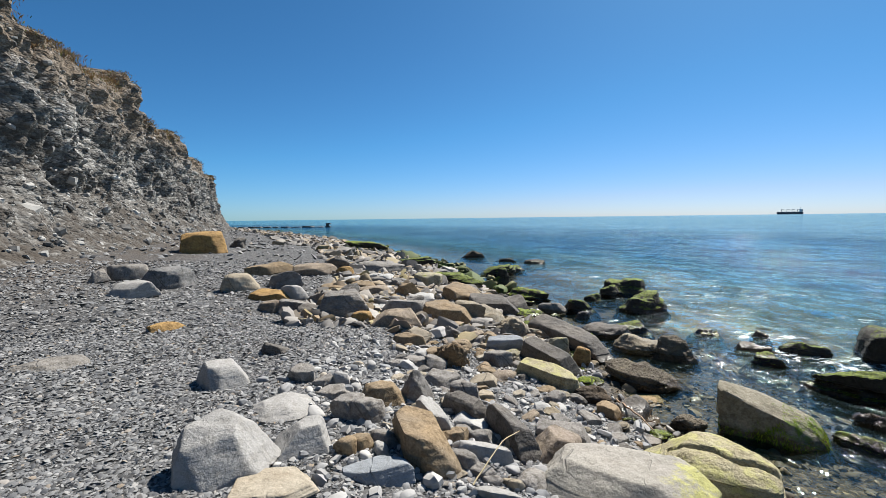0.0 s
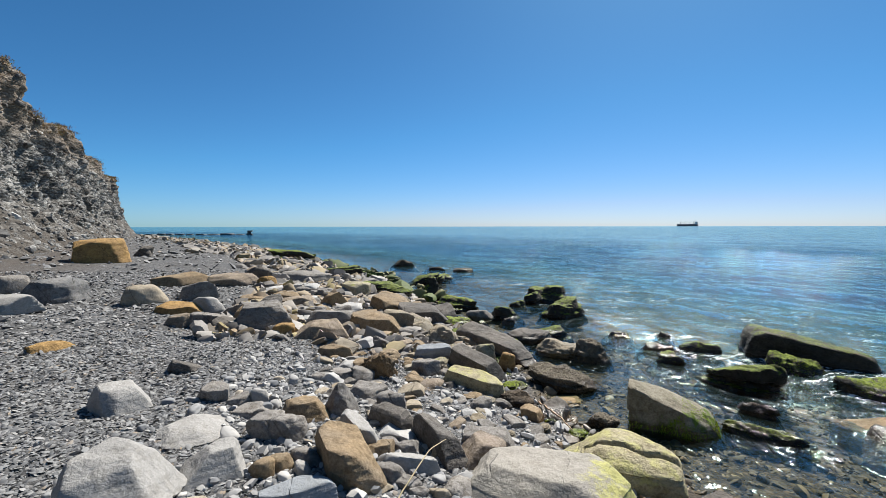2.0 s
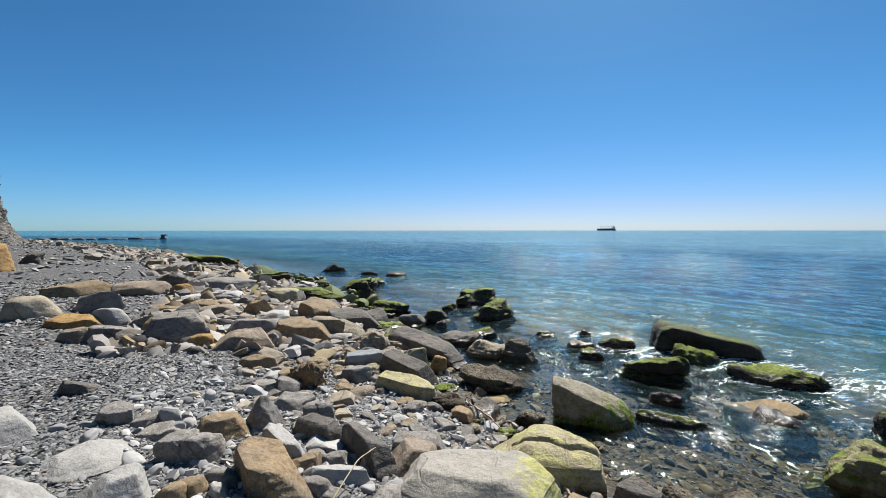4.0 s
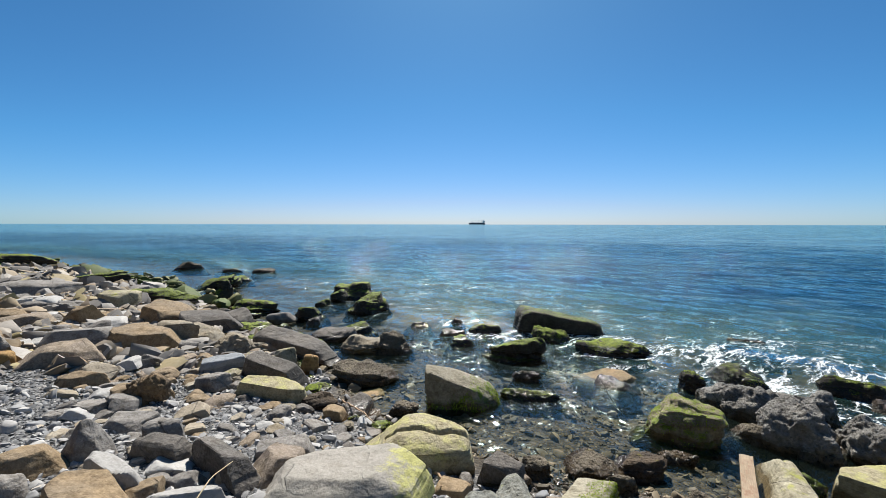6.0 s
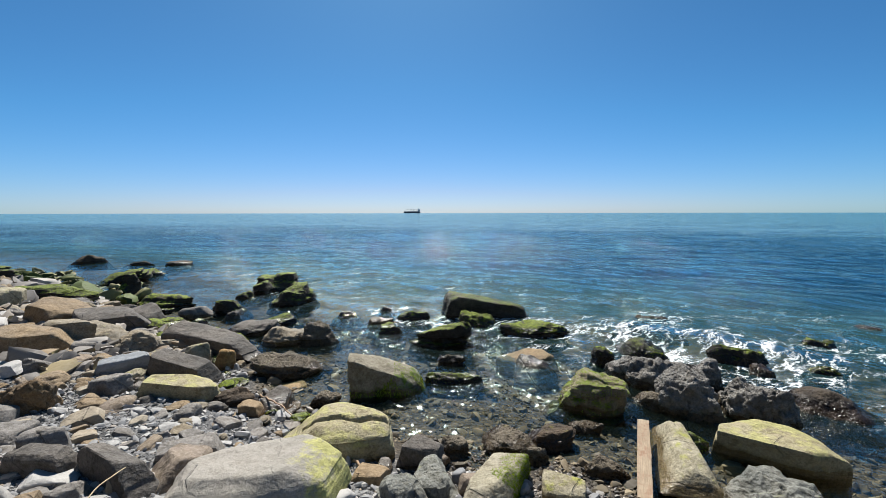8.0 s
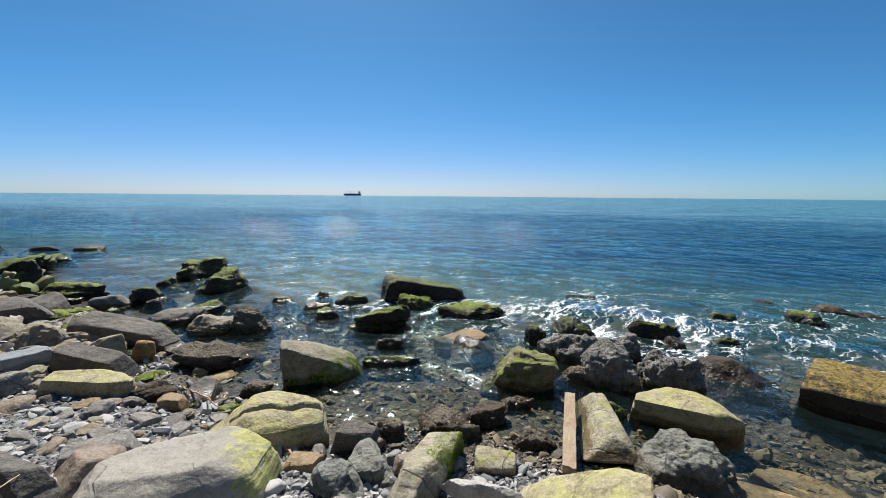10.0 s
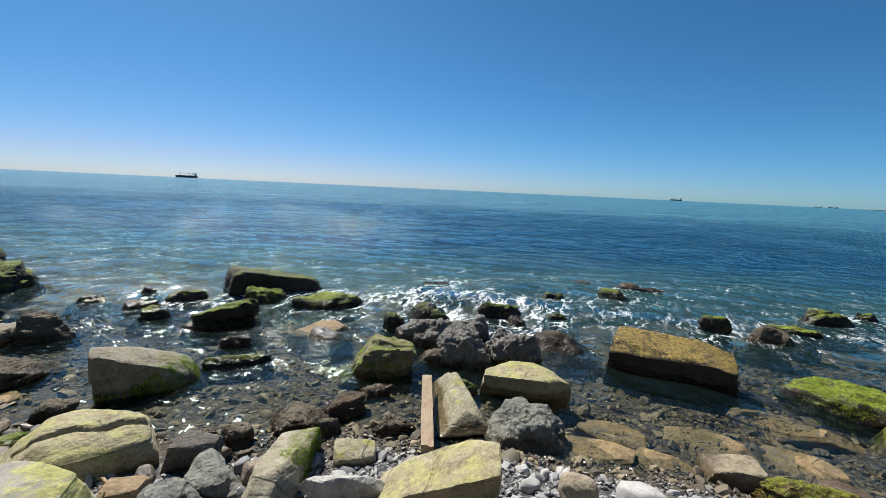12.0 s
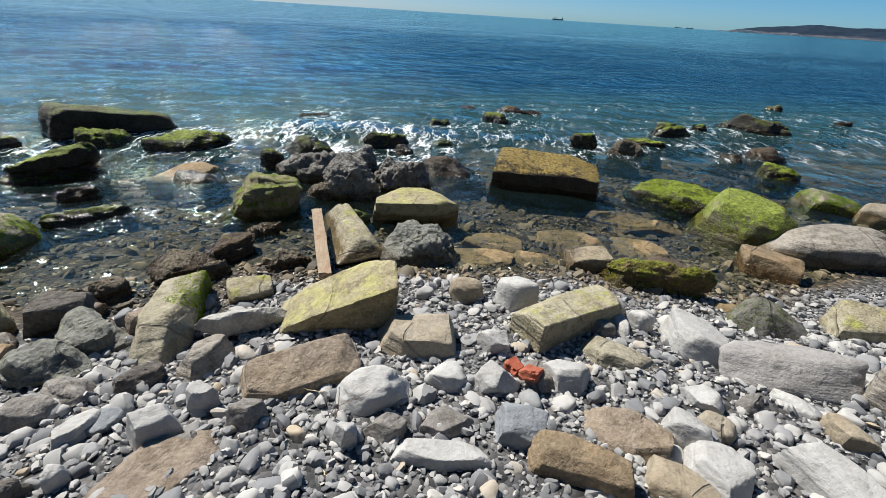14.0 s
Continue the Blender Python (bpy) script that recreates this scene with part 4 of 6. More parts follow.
rock("rock_slab", "MG", "reef", (7.80, 5.56, -0.45), (1.47, 0.88, 0.68), -54, 0, 65, "sloping weed-covered slab in the surf")
rock("rock_slab", "D", "reef", (5.72, 8.64, -0.36), (0.92, 0.55, 0.53), -33, 0, 66, "dark flat rock in glittering water")
rock("rock_slab", "M", "reef", (5.42, 7.80, -0.34), (0.77, 0.46, 0.53), -35, 0, 67, "flat mossy rock in glittering water")
rock("rock_slab", "M", "reef", (6.44, 8.21, -0.46), (0.82, 0.49, 0.70), -38, 0, 68, "small mossy rock in glittering water")
rock("rock_slab", "D", "reef", (6.55, 9.49, -0.41), (0.52, 0.35, 0.55), -34, 0, 69, "small dark rock awash in the sea")
rock("beach_stone", "B", "reef", (5.11, 5.42, -0.30), (0.68, 0.41, 0.46), -41, 0, 70, "small brown weedy rock in the shallows")
rock("rock_slab", "D", "reef", (6.13, 4.40, -0.37), (0.80, 0.72, 0.46), -53, 0, 71, "round flat rock just above the water")
rock("rock_slab", "ML", "reef", (8.28, 3.72, -0.45), (1.34, 0.81, 0.63), -65, 0, 72, "mossy ledge in the surf")
rock("boulder", "M", "reef", (7.07, 3.74, -0.41), (0.46, 0.35, 0.66), -61, 0, 73, "mossy boulder beside a ledge")
rock("boulder", "MG", "reef", (8.31, 3.24, -0.43), (0.60, 0.36, 0.53), -68, 0, 74, "green mossy stone on a ledge")
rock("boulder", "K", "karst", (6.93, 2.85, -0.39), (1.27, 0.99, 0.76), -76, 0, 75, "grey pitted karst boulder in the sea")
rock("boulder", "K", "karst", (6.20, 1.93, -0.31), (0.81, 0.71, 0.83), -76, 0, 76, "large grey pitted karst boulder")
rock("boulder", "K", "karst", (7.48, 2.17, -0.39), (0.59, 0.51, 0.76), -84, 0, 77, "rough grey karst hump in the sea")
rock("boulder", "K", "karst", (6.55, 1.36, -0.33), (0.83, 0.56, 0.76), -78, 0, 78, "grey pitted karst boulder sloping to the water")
rock("boulder", "PG", "reef", (5.38, 3.01, -0.25), (1.10, 0.72, 0.66), -60, 0, 79, "mossy yellow-green boulder in the shallows", sides=[(180, 0.9, 22), (270, 0.95, 2), (0, 0.95, 8), (90, 1, 10), (45, 0.9, 15), (135, 0.9, 22)], top=(270, 12))
rock("boulder", "Y", "tooth", (4.93, 1.75, -0.14), (1.50, 0.60, 0.42), 34, 0, 80, "smooth pale wedge of rock beside a plank", sides=[(0, 1, 30), (90, 0.9, 32), (180, 1, 10), (270, 0.85, 22)])
rock("boulder", "YA", "ramp", (3.23, 1.25, 0.04), (0.98, 0.53, 0.59), 106, 0, 81, "thick yellow-green wedge-shaped boulder on the beach", sides=[(0, 1, 10), (90, 0.9, -10), (180, 0.95, 0), (270, 0.9, 4), (225, 0.95, 5)], top=(90, 4))
rock("boulder", "YA", "tablet", (5.73, 1.01, -0.24), (1.18, 0.59, 0.52), -80, 0, 82, "flat-topped yellow algae block in the sea", sides=[(180, 0.95, 5), (270, 0.95, -8), (330, 0.9, -5), (20, 0.9, 5), (90, 1, 10), (150, 0.95, 10)], top=(265, 2))
rock("beach_stone", "P", "reef", (5.35, 1.71, -0.18), (0.43, 0.31, 0.33), -78, 0, 83, "small green and white stone")
rock("boulder", "KV", "karst", (4.62, 0.78, -0.11), (0.95, 0.65, 0.41), -84, 0, 84, "grey veined rock with deep notches")
rock("boulder", "MB", "tablet", (7.40, -0.84, -0.36), (1.75, 0.87, 0.78), -98, 0, 85, "large rectangular slab with brown and green weed top", sides=[(0, 0.97, 2), (90, 0.97, 0), (180, 0.97, 3), (270, 0.97, -3)], top=(270, 2))
rock("rock_slab", "B", "reef", (7.56, 0.82, -0.35), (1.32, 1.32, 0.56), -84, 0, 86, "flat dark purple-brown rock awash")
rock("boulder", "M", "reef", (8.91, 2.11, -0.51), (0.81, 0.48, 0.76), -77, 0, 87, "small rounded mossy boulder in foam")
rock("rock_slab", "M", "reef", (9.56, 1.17, -0.53), (0.73, 0.44, 0.60), -83, 0, 88, "small dark mossy rock in foam")
rock("rock_slab", "B", "reef", (8.59, 1.73, -0.43), (0.68, 0.46, 0.50), -79, 0, 89, "low orange-brown rock awash in the sea")
rock("rock_slab", "M", "reef", (11.06, 1.38, -0.63), (0.88, 0.53, 0.79), -83, 0, 90, "dark rock in foam in the sea")
rock("rock_slab", "B", "reef", (13.35, -0.21, -0.79), (2.85, 0.86, 0.88), -91, 0, 91, "long brown reef just above the water")
rock("rock_slab", "M", "reef", (11.84, -0.05, -0.69), (1.11, 0.66, 0.96), -91, 0, 92, "mossy rock before the reef")
rock("rock_slab", "B", "reef", (10.79, 4.50, -0.64), (1.81, 0.54, 0.76), -67, 0, 93, "seaweed-covered rock in the surf")
rock("boulder", "MG", "reef", (10.23, -1.87, -0.55), (0.86, 0.51, 0.85), -101, 0, 94, "green mossy boulder in the sea")
rock("boulder", "BK", "reef", (9.79, -2.65, -0.49), (0.91, 0.55, 0.80), -106, 0, 95, "brown weedy rock in the sea")
rock("rock_slab", "MG", "reef", (10.74, -3.34, -0.50), (1.00, 0.60, 0.70), -109, 0, 96, "flat green mossy rock in the sea")
rock("rock_slab", "M", "reef", (12.16, -4.33, -0.62), (1.42, 0.85, 0.89), -98, 0, 97, "dark rock with mossy top")
rock("rock_slab", "M", "reef", (12.87, -5.43, -0.63), (0.64, 0.39, 0.84), -114, 0, 98, "small brown rock in the sea")
rock("rock_slab", "ML", "reef", (13.67, -6.89, -0.67), (2.15, 1.29, 1.04), -100, 0, 99, "layered mossy rock farther out")
rock("rock_slab", "MG", "reef", (13.68, -7.87, -0.63), (0.60, 0.36, 0.85), -121, 0, 100, "low green rock in the sea")
rock("rock_slab", "D", "reef", (10.28, -5.01, -0.44), (0.77, 0.46, 0.57), -118, 0, 101, "thin dark rock awash in the sea")
rock("rock_slab", "B", "reef", (10.58, -5.94, -0.45), (1.14, 0.68, 0.61), -121, 0, 102, "brown rock awash in the sea")
rock("boulder", "MG", "reef", (9.02, -5.47, -0.38), (0.98, 0.59, 0.65), -105, 0, 103, "mossy rock with a pointed top")
rock("rock_slab", "MG", "reef", (17.94, -9.78, -0.90), (0.87, 0.52, 1.14), -119, 0, 104, "small brown rock far out")
rock("rock_slab", "B", "reef", (15.75, -10.80, -0.72), (0.86, 0.52, 0.90), -125, 0, 105, "small brown rock awash in the sea")
rock("boulder", "G2", "ang", (6.30, -3.44, -0.23), (1.32, 1.00, 0.70), -104, 0, 106, "large boulder covered with bright green weed", sides=[(180, 0.95, 14), (225, 0.95, 10), (270, 0.92, 0), (0, 0.95, 8), (90, 1, 5), (320, 0.92, 5), (45, 0.92, 15)], top=(262, 15))
rock("rock_slab", "MG", "reef", (7.19, -2.92, -0.27), (1.63, 0.98, 0.46), -100, 0, 107, "long mossy rock behind a green boulder")
rock("boulder", "E", "round", (5.72, -4.34, -0.09), (2.00, 0.78, 0.46), -91, 0, 108, "long weathered beige boulder with layered cracks", sides=[(180, 0.9, 20), (225, 0.95, 10), (270, 0.95, -4), (330, 0.95, 8), (0, 1, 25), (60, 0.95, 10), (120, 0.95, 15)], top=(262, 10))
rock("boulder", "T", "block", (5.11, -3.20, -0.09), (0.64, 0.44, 0.31), -119, 0, 109, "brown squared stone at the waterline")
rock("boulder", "P", "block", (7.65, -5.41, -0.25), (1.03, 0.62, 0.45), -108, 0, 110, "brown and mossy squared rock in shallow water")
rock("boulder", "C", "round", (7.24, -5.94, -0.14), (0.67, 0.40, 0.36), -108, 0, 111, "pale round boulder in shallow water")
rock("beach_stone", "W", "round", (3.71, -0.28, 0.04), (0.40, 0.36, 0.36), -99, 0, 112, "round white boulder with a brown wet foot")
rock("boulder", "TY", "block", (4.86, -1.15, -0.11), (0.65, 0.47, 0.29), -96, 0, 113, "ochre block standing in shallow water")
rock("boulder", "OM", "reef", (4.39, -1.70, -0.04), (1.11, 0.32, 0.36), -109, 0, 114, "rugged ochre rock with green weed on top")
rock("beach_stone", "C", "round", (3.73, 0.19, 0.06), (0.34, 0.27, 0.23), -98, 0, 115, "cream rounded boulder by the waterline")
rock("boulder", "Y", "tablet", (3.46, -0.72, 0.08), (1.10, 0.38, 0.31), -51, 4, 116, "long squared block with yellow algae", sides=[(0, 0.97, 5), (90, 0.95, 4), (180, 0.95, 0), (270, 0.95, 3)], top=(90, 6))
rock("boulder", "C", "tablet", (2.95, 0.50, 0.13), (0.62, 0.44, 0.24), -82, 0, 117, "cream squared limestone block on the beach", sides=[(180, 0.92, 14), (270, 0.95, 8), (0, 0.95, 8), (90, 1, 10), (225, 0.95, 10)], top=(270, 13))
rock("boulder", "W", "round", (2.28, 0.67, 0.24), (0.50, 0.32, 0.21), -74, 0, 118, "white oval boulder on white shingle")
rock("boulder", "TB", "block", (2.39, 1.17, 0.19), (0.80, 0.40, 0.26), -58, 0, 119, "broad grey and ochre block with greenish edges", sides=[(180, 0.92, 8), (270, 0.9, 5), (0, 0.98, 4), (90, 1, 10), (225, 0.95, 12)], top=(255, 17))
rock("boulder", "KW", "ang", (2.95, 1.87, 0.12), (0.80, 0.25, 0.20), -59, 0, 120, "white rugged slab bridging other rocks")
rock("beach_stone", "Y", "block", (3.46, 2.14, -0.00), (0.40, 0.32, 0.18), -59, 0, 121, "small cubic stone with yellow algae")
rock("boulder", "YM", "block", (2.86, 2.47, 0.01), (1.30, 0.43, 0.34), 23, 6, 122, "leaning pale block with bright green weed at its top", sides=[(0, 0.98, 8), (90, 0.92, 14), (180, 0.95, 22), (270, 0.95, -4), (225, 0.95, 10)], top=(100, 10))
rock("rock_slab", "BK", "reef", (3.82, 3.00, -0.07), (0.71, 0.55, 0.21), -41, 0, 123, "pitted brown slab at the waterline")
rock("boulder", "B", "reef", (4.19, 2.77, -0.11), (0.59, 0.43, 0.28), -46, 0, 124, "dark brown angular rock in the shallows")
rock("rock_slab", "E", "slab", (2.47, 1.93, 0.11), (0.46, 0.28, 0.19), -7, 8, 125, "thin pale slab leaning on a block")
rock("boulder", "D", "block", (2.83, 3.38, 0.01), (0.50, 0.32, 0.29), -44, 1, 126, "long dark grey stone by the water")
rock("boulder", "KV", "reef", (2.24, 2.89, 0.09), (0.41, 0.52, 0.25), -35, 0, 127, "veined grey and green rock")
rock("boulder", "KV", "reef", (2.59, 2.93, 0.03), (0.47, 0.59, 0.25), -30, 0, 128, "folded grey rock with greenish veins")
rock("beach_stone", "W", "tablet", (1.81, 1.75, 0.21), (0.28, 0.21, 0.28), -46, 0, 129, "white squared limestone block on the beach", sides=[(190, 0.92, 18), (250, 0.9, 12), (300, 0.95, 5), (10, 0.95, 10), (90, 1, 8)], top=(285, 9))
rock("beach_stone", "W", "ang", (2.06, 1.64, 0.19), (0.18, 0.14, 0.23), -55, 0, 130, "white pointed stone beside a square one")
rock("rock_slab", "TB", "slab", (1.59, 1.57, 0.28), (0.64, 0.50, 0.10), -38, 0, 131, "broad flat tan slab with a crack", sides=[(0, 0.98, 10), (62, 0.95, 8), (118, 0.92, 8), (180, 1, 10), (245, 0.9, 8), (300, 0.95, 8)], top=(270, 2))
rock("beach_stone", "W", "round", (1.49, 2.03, 0.26), (0.12, 0.11, 0.16), -26, 0, 132, "long white rounded stone on the beach")
rock("rock_slab", "W", "slab", (1.76, 2.20, 0.21), (0.28, 0.16, 0.14), -25, 0, 133, "flat white oval stone on the beach")
rock("beach_stone", "D", "reef", (1.38, 2.17, 0.27), (0.20, 0.17, 0.18), -16, 0, 134, "dark grey rounded boulder on the beach")
rock("beach_stone", "W", "ang", (1.93, 0.73, 0.29), (0.16, 0.13, 0.21), -62, 0, 135, "white angular stone on the beach")
rock("rock_slab", "W", "slab", (1.91, 0.17, 0.29), (0.60, 0.18, 0.11), -83, 0, 136, "long white slab on cobbles")
rock("beach_stone", "H", "block", (2.14, -0.22, 0.28), (0.29, 0.23, 0.19), -97, 0, 137, "pale grey block on cobbles")
rock("rock_slab", "G", "slab", (2.15, 0.19, 0.26), (0.36, 0.28, 0.11), -84, 0, 138, "flat broken grey slab on the beach")
rock("boulder", "T", "block", (1.91, -0.52, 0.29), (0.58, 0.21, 0.23), -108, 0, 139, "tan sandstone block with a rounded back")
rock("rock_slab", "TB", "slab", (2.25, -0.84, 0.24), (0.54, 0.39, 0.12), -108, 0, 140, "tan and grey slab with a white vein")
rock("beach_stone", "C", "block", (1.90, -1.02, 0.27), (0.38, 0.27, 0.17), -130, 0, 141, "cream and tan rounded block")
rock("rock_slab", "W", "slab", (2.04, -1.28, 0.26), (0.41, 0.34, 0.17), -167, -6, 142, "flat white slab on the beach")
rock("boulder", "W", "block", (2.03, -1.88, 0.26), (0.59, 0.28, 0.22), -150, 0, 143, "large white broken slab on the beach")
rock("boulder", "GO", "cobble", (3.05, -2.21, 0.17), (0.94, 0.47, 0.26), -96, 0, 144, "big smooth oval grey boulder with fine layers")
rock("boulder", "GM", "ang", (3.78, -2.51, 0.04), (0.70, 0.40, 0.31), -105, 0, 145, "pointed grey rock with green weed", sides=[(175, 0.95, 20), (235, 0.95, 35), (300, 0.95, 38), (0, 1, 42), (90, 1, 10)], top=(330, 18))
rock("boulder", "Y", "block", (3.82, -3.32, 0.08), (0.60, 0.36, 0.30), -105, 0, 146, "yellow-green layered block on the beach", top=(280, 15))
rock("beach_stone", "E", "block", (2.78, -2.71, 0.19), (0.34, 0.23, 0.39), -134, 0, 147, "beige cracked boulder on the beach")
rock("beach_stone", "W", "ang", (2.68, -1.48, 0.19), (0.33, 0.26, 0.20), -134, 0, 148, "white rounded boulder on the beach")
rock("rock_slab", "CY", "slab", (3.00, -1.01, 0.16), (0.64, 0.31, 0.14), -115, 0, 149, "pale slab with green algae on top")
rock("beach_stone", "W", "ang", (2.67, -0.57, 0.20), (0.35, 0.27, 0.18), -101, 0, 150, "white round boulder on cobbles")
rock("beach_stone", "W", "ang", (2.57, -0.10, 0.23), (0.32, 0.25, 0.17), -101, 0, 151, "white angular boulder beside a brick")
rock("beach_stone", "W", "round", (2.53, 0.23, 0.23), (0.30, 0.21, 0.13), -96, 0, 152, "white rounded stone on the beach")
rock("rock_slab", "W", "slab", (3.30, -1.64, 0.08), (0.56, 0.44, 0.30), -127, 0, 153, "broad white limestone slab on the beach")
rock("beach_stone", "W", "round", (3.56, -1.32, 0.06), (0.24, 0.19, 0.24), -123, 0, 154, "white oval stone on the beach")
rock("beach_stone", "W", "round", (3.49, -1.14, 0.11), (0.42, 0.17, 0.14), -180, -7, 155, "long white cobble on the beach")
rock("beach_stone", "G", "round", (3.38, -0.97, 0.11), (0.25, 0.19, 0.17), -104, 0, 156, "rounded bluish grey stone on the beach")
rock("beach_stone", "W", "ang", (3.00, -0.06, 0.16), (0.30, 0.23, 0.19), -101, 0, 157, "white angular stone on the beach")
rock("rock_slab", "C", "slab", (2.50, -2.24, 0.20), (0.32, 0.22, 0.17), -145, 0, 158, "cream layered stone on the beach")
rock("beach_stone", "C", "round", (2.40, -1.44, 0.21), (0.22, 0.17, 0.17), -122, 0, 159, "yellowish white rounded stone on the beach")
rock("rock_slab", "W", "slab", (2.33, -1.23, 0.21), (0.29, 0.20, 0.19), -119, 0, 160, "flat white stone on the beach")
rock("boulder", "O", "tablet", (-12.65, 21.48, 0.95), (2.11, 1.64, 1.18), 31, 0, 161, "large squared ochre sandstone block below the cliff", sides=[(180, 0.97, 4), (270, 0.95, 0), (0, 0.95, 6), (90, 1, 0), (315, 0.95, 10)], top=(270, 3))
rock("boulder", "D", "reef", (-13.13, 25.88, 0.92), (1.02, 0.73, 0.69), 35, 0, 162, "dark angular boulder near the cliff")
rock("boulder", "DG", "ang", (-7.72, 11.26, 0.85), (1.45, 1.00, 0.62), 35, 0, 163, "dark grey split boulder on the upper beach", sides=[(180, 0.95, 20), (240, 0.95, 5), (290, 0.95, 0), (340, 1, 10), (50, 0.95, 10), (120, 1, 15)], top=(270, 12))
rock("boulder", "G", "round", (-9.41, 12.12, 0.99), (0.97, 0.68, 0.48), 47, 0, 164, "weathered grey boulder on the beach")
rock("rock_slab", "WG", "slab", (-7.46, 9.71, 0.90), (1.12, 0.80, 0.40), 39, 0, 165, "pale flat boulder on the upper beach")
rock("boulder", "G", "ang", (-9.40, 11.09, 1.04), (0.55, 0.39, 0.40), 36, 0, 166, "dark grey angular stone on the beach")
rock("rock_slab", "O", "slab", (-4.99, 7.22, 0.80), (0.62, 0.42, 0.13), 40, 4, 167, "low orange sandstone sunk in shingle")
rock("rock_slab", "GS", "slab", (-5.21, 5.23, 0.81), (1.00, 0.62, 0.13), 48, 0, 168, "grey shale slab sunk in shingle")
rock("rock_slab", "D", "slab", (-2.79, 6.30, 0.66), (0.42, 0.36, 0.16), 33, 18, 169, "thin dark slate standing out of shingle")
rock("boulder", "C", "round", (-5.70, 11.22, 0.79), (0.95, 0.67, 0.49), 19, 0, 170, "beige rounded boulder on the beach")
rock("rock_slab", "T", "slab", (-6.31, 14.62, 0.79), (1.80, 0.90, 0.42), 25, 0, 171, "long tan slab on the beach", top=(260, 8))
rock("boulder", "G", "ang", (-4.79, 11.84, 0.76), (0.95, 0.60, 0.48), 21, 0, 172, "grey angular boulder on the beach")
rock("boulder", "O", "ang", (-4.53, 10.30, 0.73), (1.03, 0.73, 0.27), 26, 0, 173, "rusty orange broken stone on the beach")
rock("boulder", "WG", "round", (-4.04, 10.54, 0.68), (0.69, 0.49, 0.37), 15, 0, 174, "white rounded boulder on the beach")
rock("boulder", "G", "ang", (-3.70, 9.39, 0.63), (0.72, 0.50, 0.32), 12, 0, 175, "grey angular boulder in a row of stones")
rock("boulder", "TB", "ang", (-4.05, 9.21, 0.67), (0.63, 0.44, 0.27), 24, 0, 176, "brown angular stone on the beach")
rock("boulder", "GS", "ang", (-2.46, 9.08, 0.56), (1.20, 0.80, 0.58), 16, 0, 177, "big grey boulder at the edge of the shingle", sides=[(180, 0.95, 18), (255, 0.95, 4), (300, 0.95, 5), (0, 1, 20), (90, 1, 10)], top=(275, 10))
rock("beach_stone", "O", "round", (-2.00, 8.55, 0.55), (0.46, 0.32, 0.29), 20, 0, 178, "small rounded ochre stone on the beach")
rock("rock_slab", "TB", "slab", (-1.35, 8.59, 0.48), (1.15, 0.70, 0.38), 10, 0, 179, "brown slab at the edge of the shingle", sides=[(180, 0.95, 35), (260, 0.95, 10), (300, 0.95, 12), (0, 1, 20), (90, 1, 10)], top=(255, 14))
rock("boulder", "G", "block", (-1.21, 9.56, 0.48), (1.14, 0.81, 0.38), 5, 0, 180, "grey tilted boulder on the beach")
rock("boulder", "T", "ang", (-1.43, 12.05, 0.50), (0.78, 0.55, 0.42), 9, 0, 181, "tan boulder in the stone field")
rock("rock_slab", "TB", "slab", (-2.24, 11.51, 0.60), (0.91, 0.64, 0.28), 11, 0, 182, "rust-brown slab on the beach")
rock("boulder", "TB", "ang", (-4.86, 14.73, 0.74), (1.50, 0.70, 0.42), 27, 0, 183, "long tan leaning stone on the beach", top=(250, 14))
rock("boulder", "D", "reef", (-4.45, 16.10, 0.74), (1.13, 0.80, 0.53), 21, 0, 184, "dark rounded boulder on the beach")
rock("boulder", "O", "ang", (-3.73, 14.35, 0.69), (0.62, 0.43, 0.42), 14, 0, 185, "orange block on the beach")
rock("rock_slab", "Y", "slab", (-0.97, 14.20, 0.49), (0.98, 0.69, 0.36), -2, 0, 186, "yellow algae stone near the sea")
rock("rock_slab", "M", "reef", (0.02, 15.76, 0.31), (2.35, 0.85, 0.32), -22, 8, 187, "long dark mossy slab at the waterline")
rock("rock_slab", "M", "reef", (-2.00, 21.23, 0.30), (2.29, 1.01, 0.43), 7, 0, 188, "mossy ledge at the waterline")
rock("rock_slab", "G", "slab", (-2.90, 16.65, 0.57), (1.80, 1.20, 0.40), 14, 0, 189, "pale grey slab in the stone field")
rock("boulder", "GS", "ang", (-0.16, 8.37, 0.28), (0.54, 0.38, 0.27), 5, 0, 190, "grey-brown boulder at the edge of the shingle")
rock("boulder", "OK", "karst", (-0.16, 6.84, 0.28), (0.51, 0.39, 0.38), 10, 0, 191, "rugged rusty rock on shingle")
rock("boulder", "H", "block", (0.79, 7.94, 0.21), (0.72, 0.28, 0.26), -12, 0, 192, "pale blue-grey squared stone on the beach")
rock("rock_slab", "G", "slab", (0.58, 7.09, 0.20), (0.52, 0.40, 0.25), -7, 0, 193, "flat grey stone on the beach")
rock("rock_slab", "G", "slab", (1.50, 7.18, 0.08), (0.54, 0.36, 0.20), -15, 0, 194, "flat grey stone beside a yellow bar")
rock("rock_slab", "MG", "reef", (-6.37, 31.49, 0.31), (3.39, 1.65, 0.71), 8, 0, 195, "green weed-covered reef at the waterline")
rock("rock_slab", "B", "reef", (1.33, 29.26, -0.45), (2.00, 0.94, 0.79), -6, 0, 196, "low dark rock off the shore")
rock("rock_slab", "S", "slab", (5.47, -1.10, -0.17), (0.98, 0.67, 0.16), -104, 0, 197, "submerged brown slab in the sea")
rock("rock_slab", "S", "slab", (6.37, -2.07, -0.22), (1.31, 0.76, 0.21), -109, 0, 198, "submerged ochre slab in the sea")
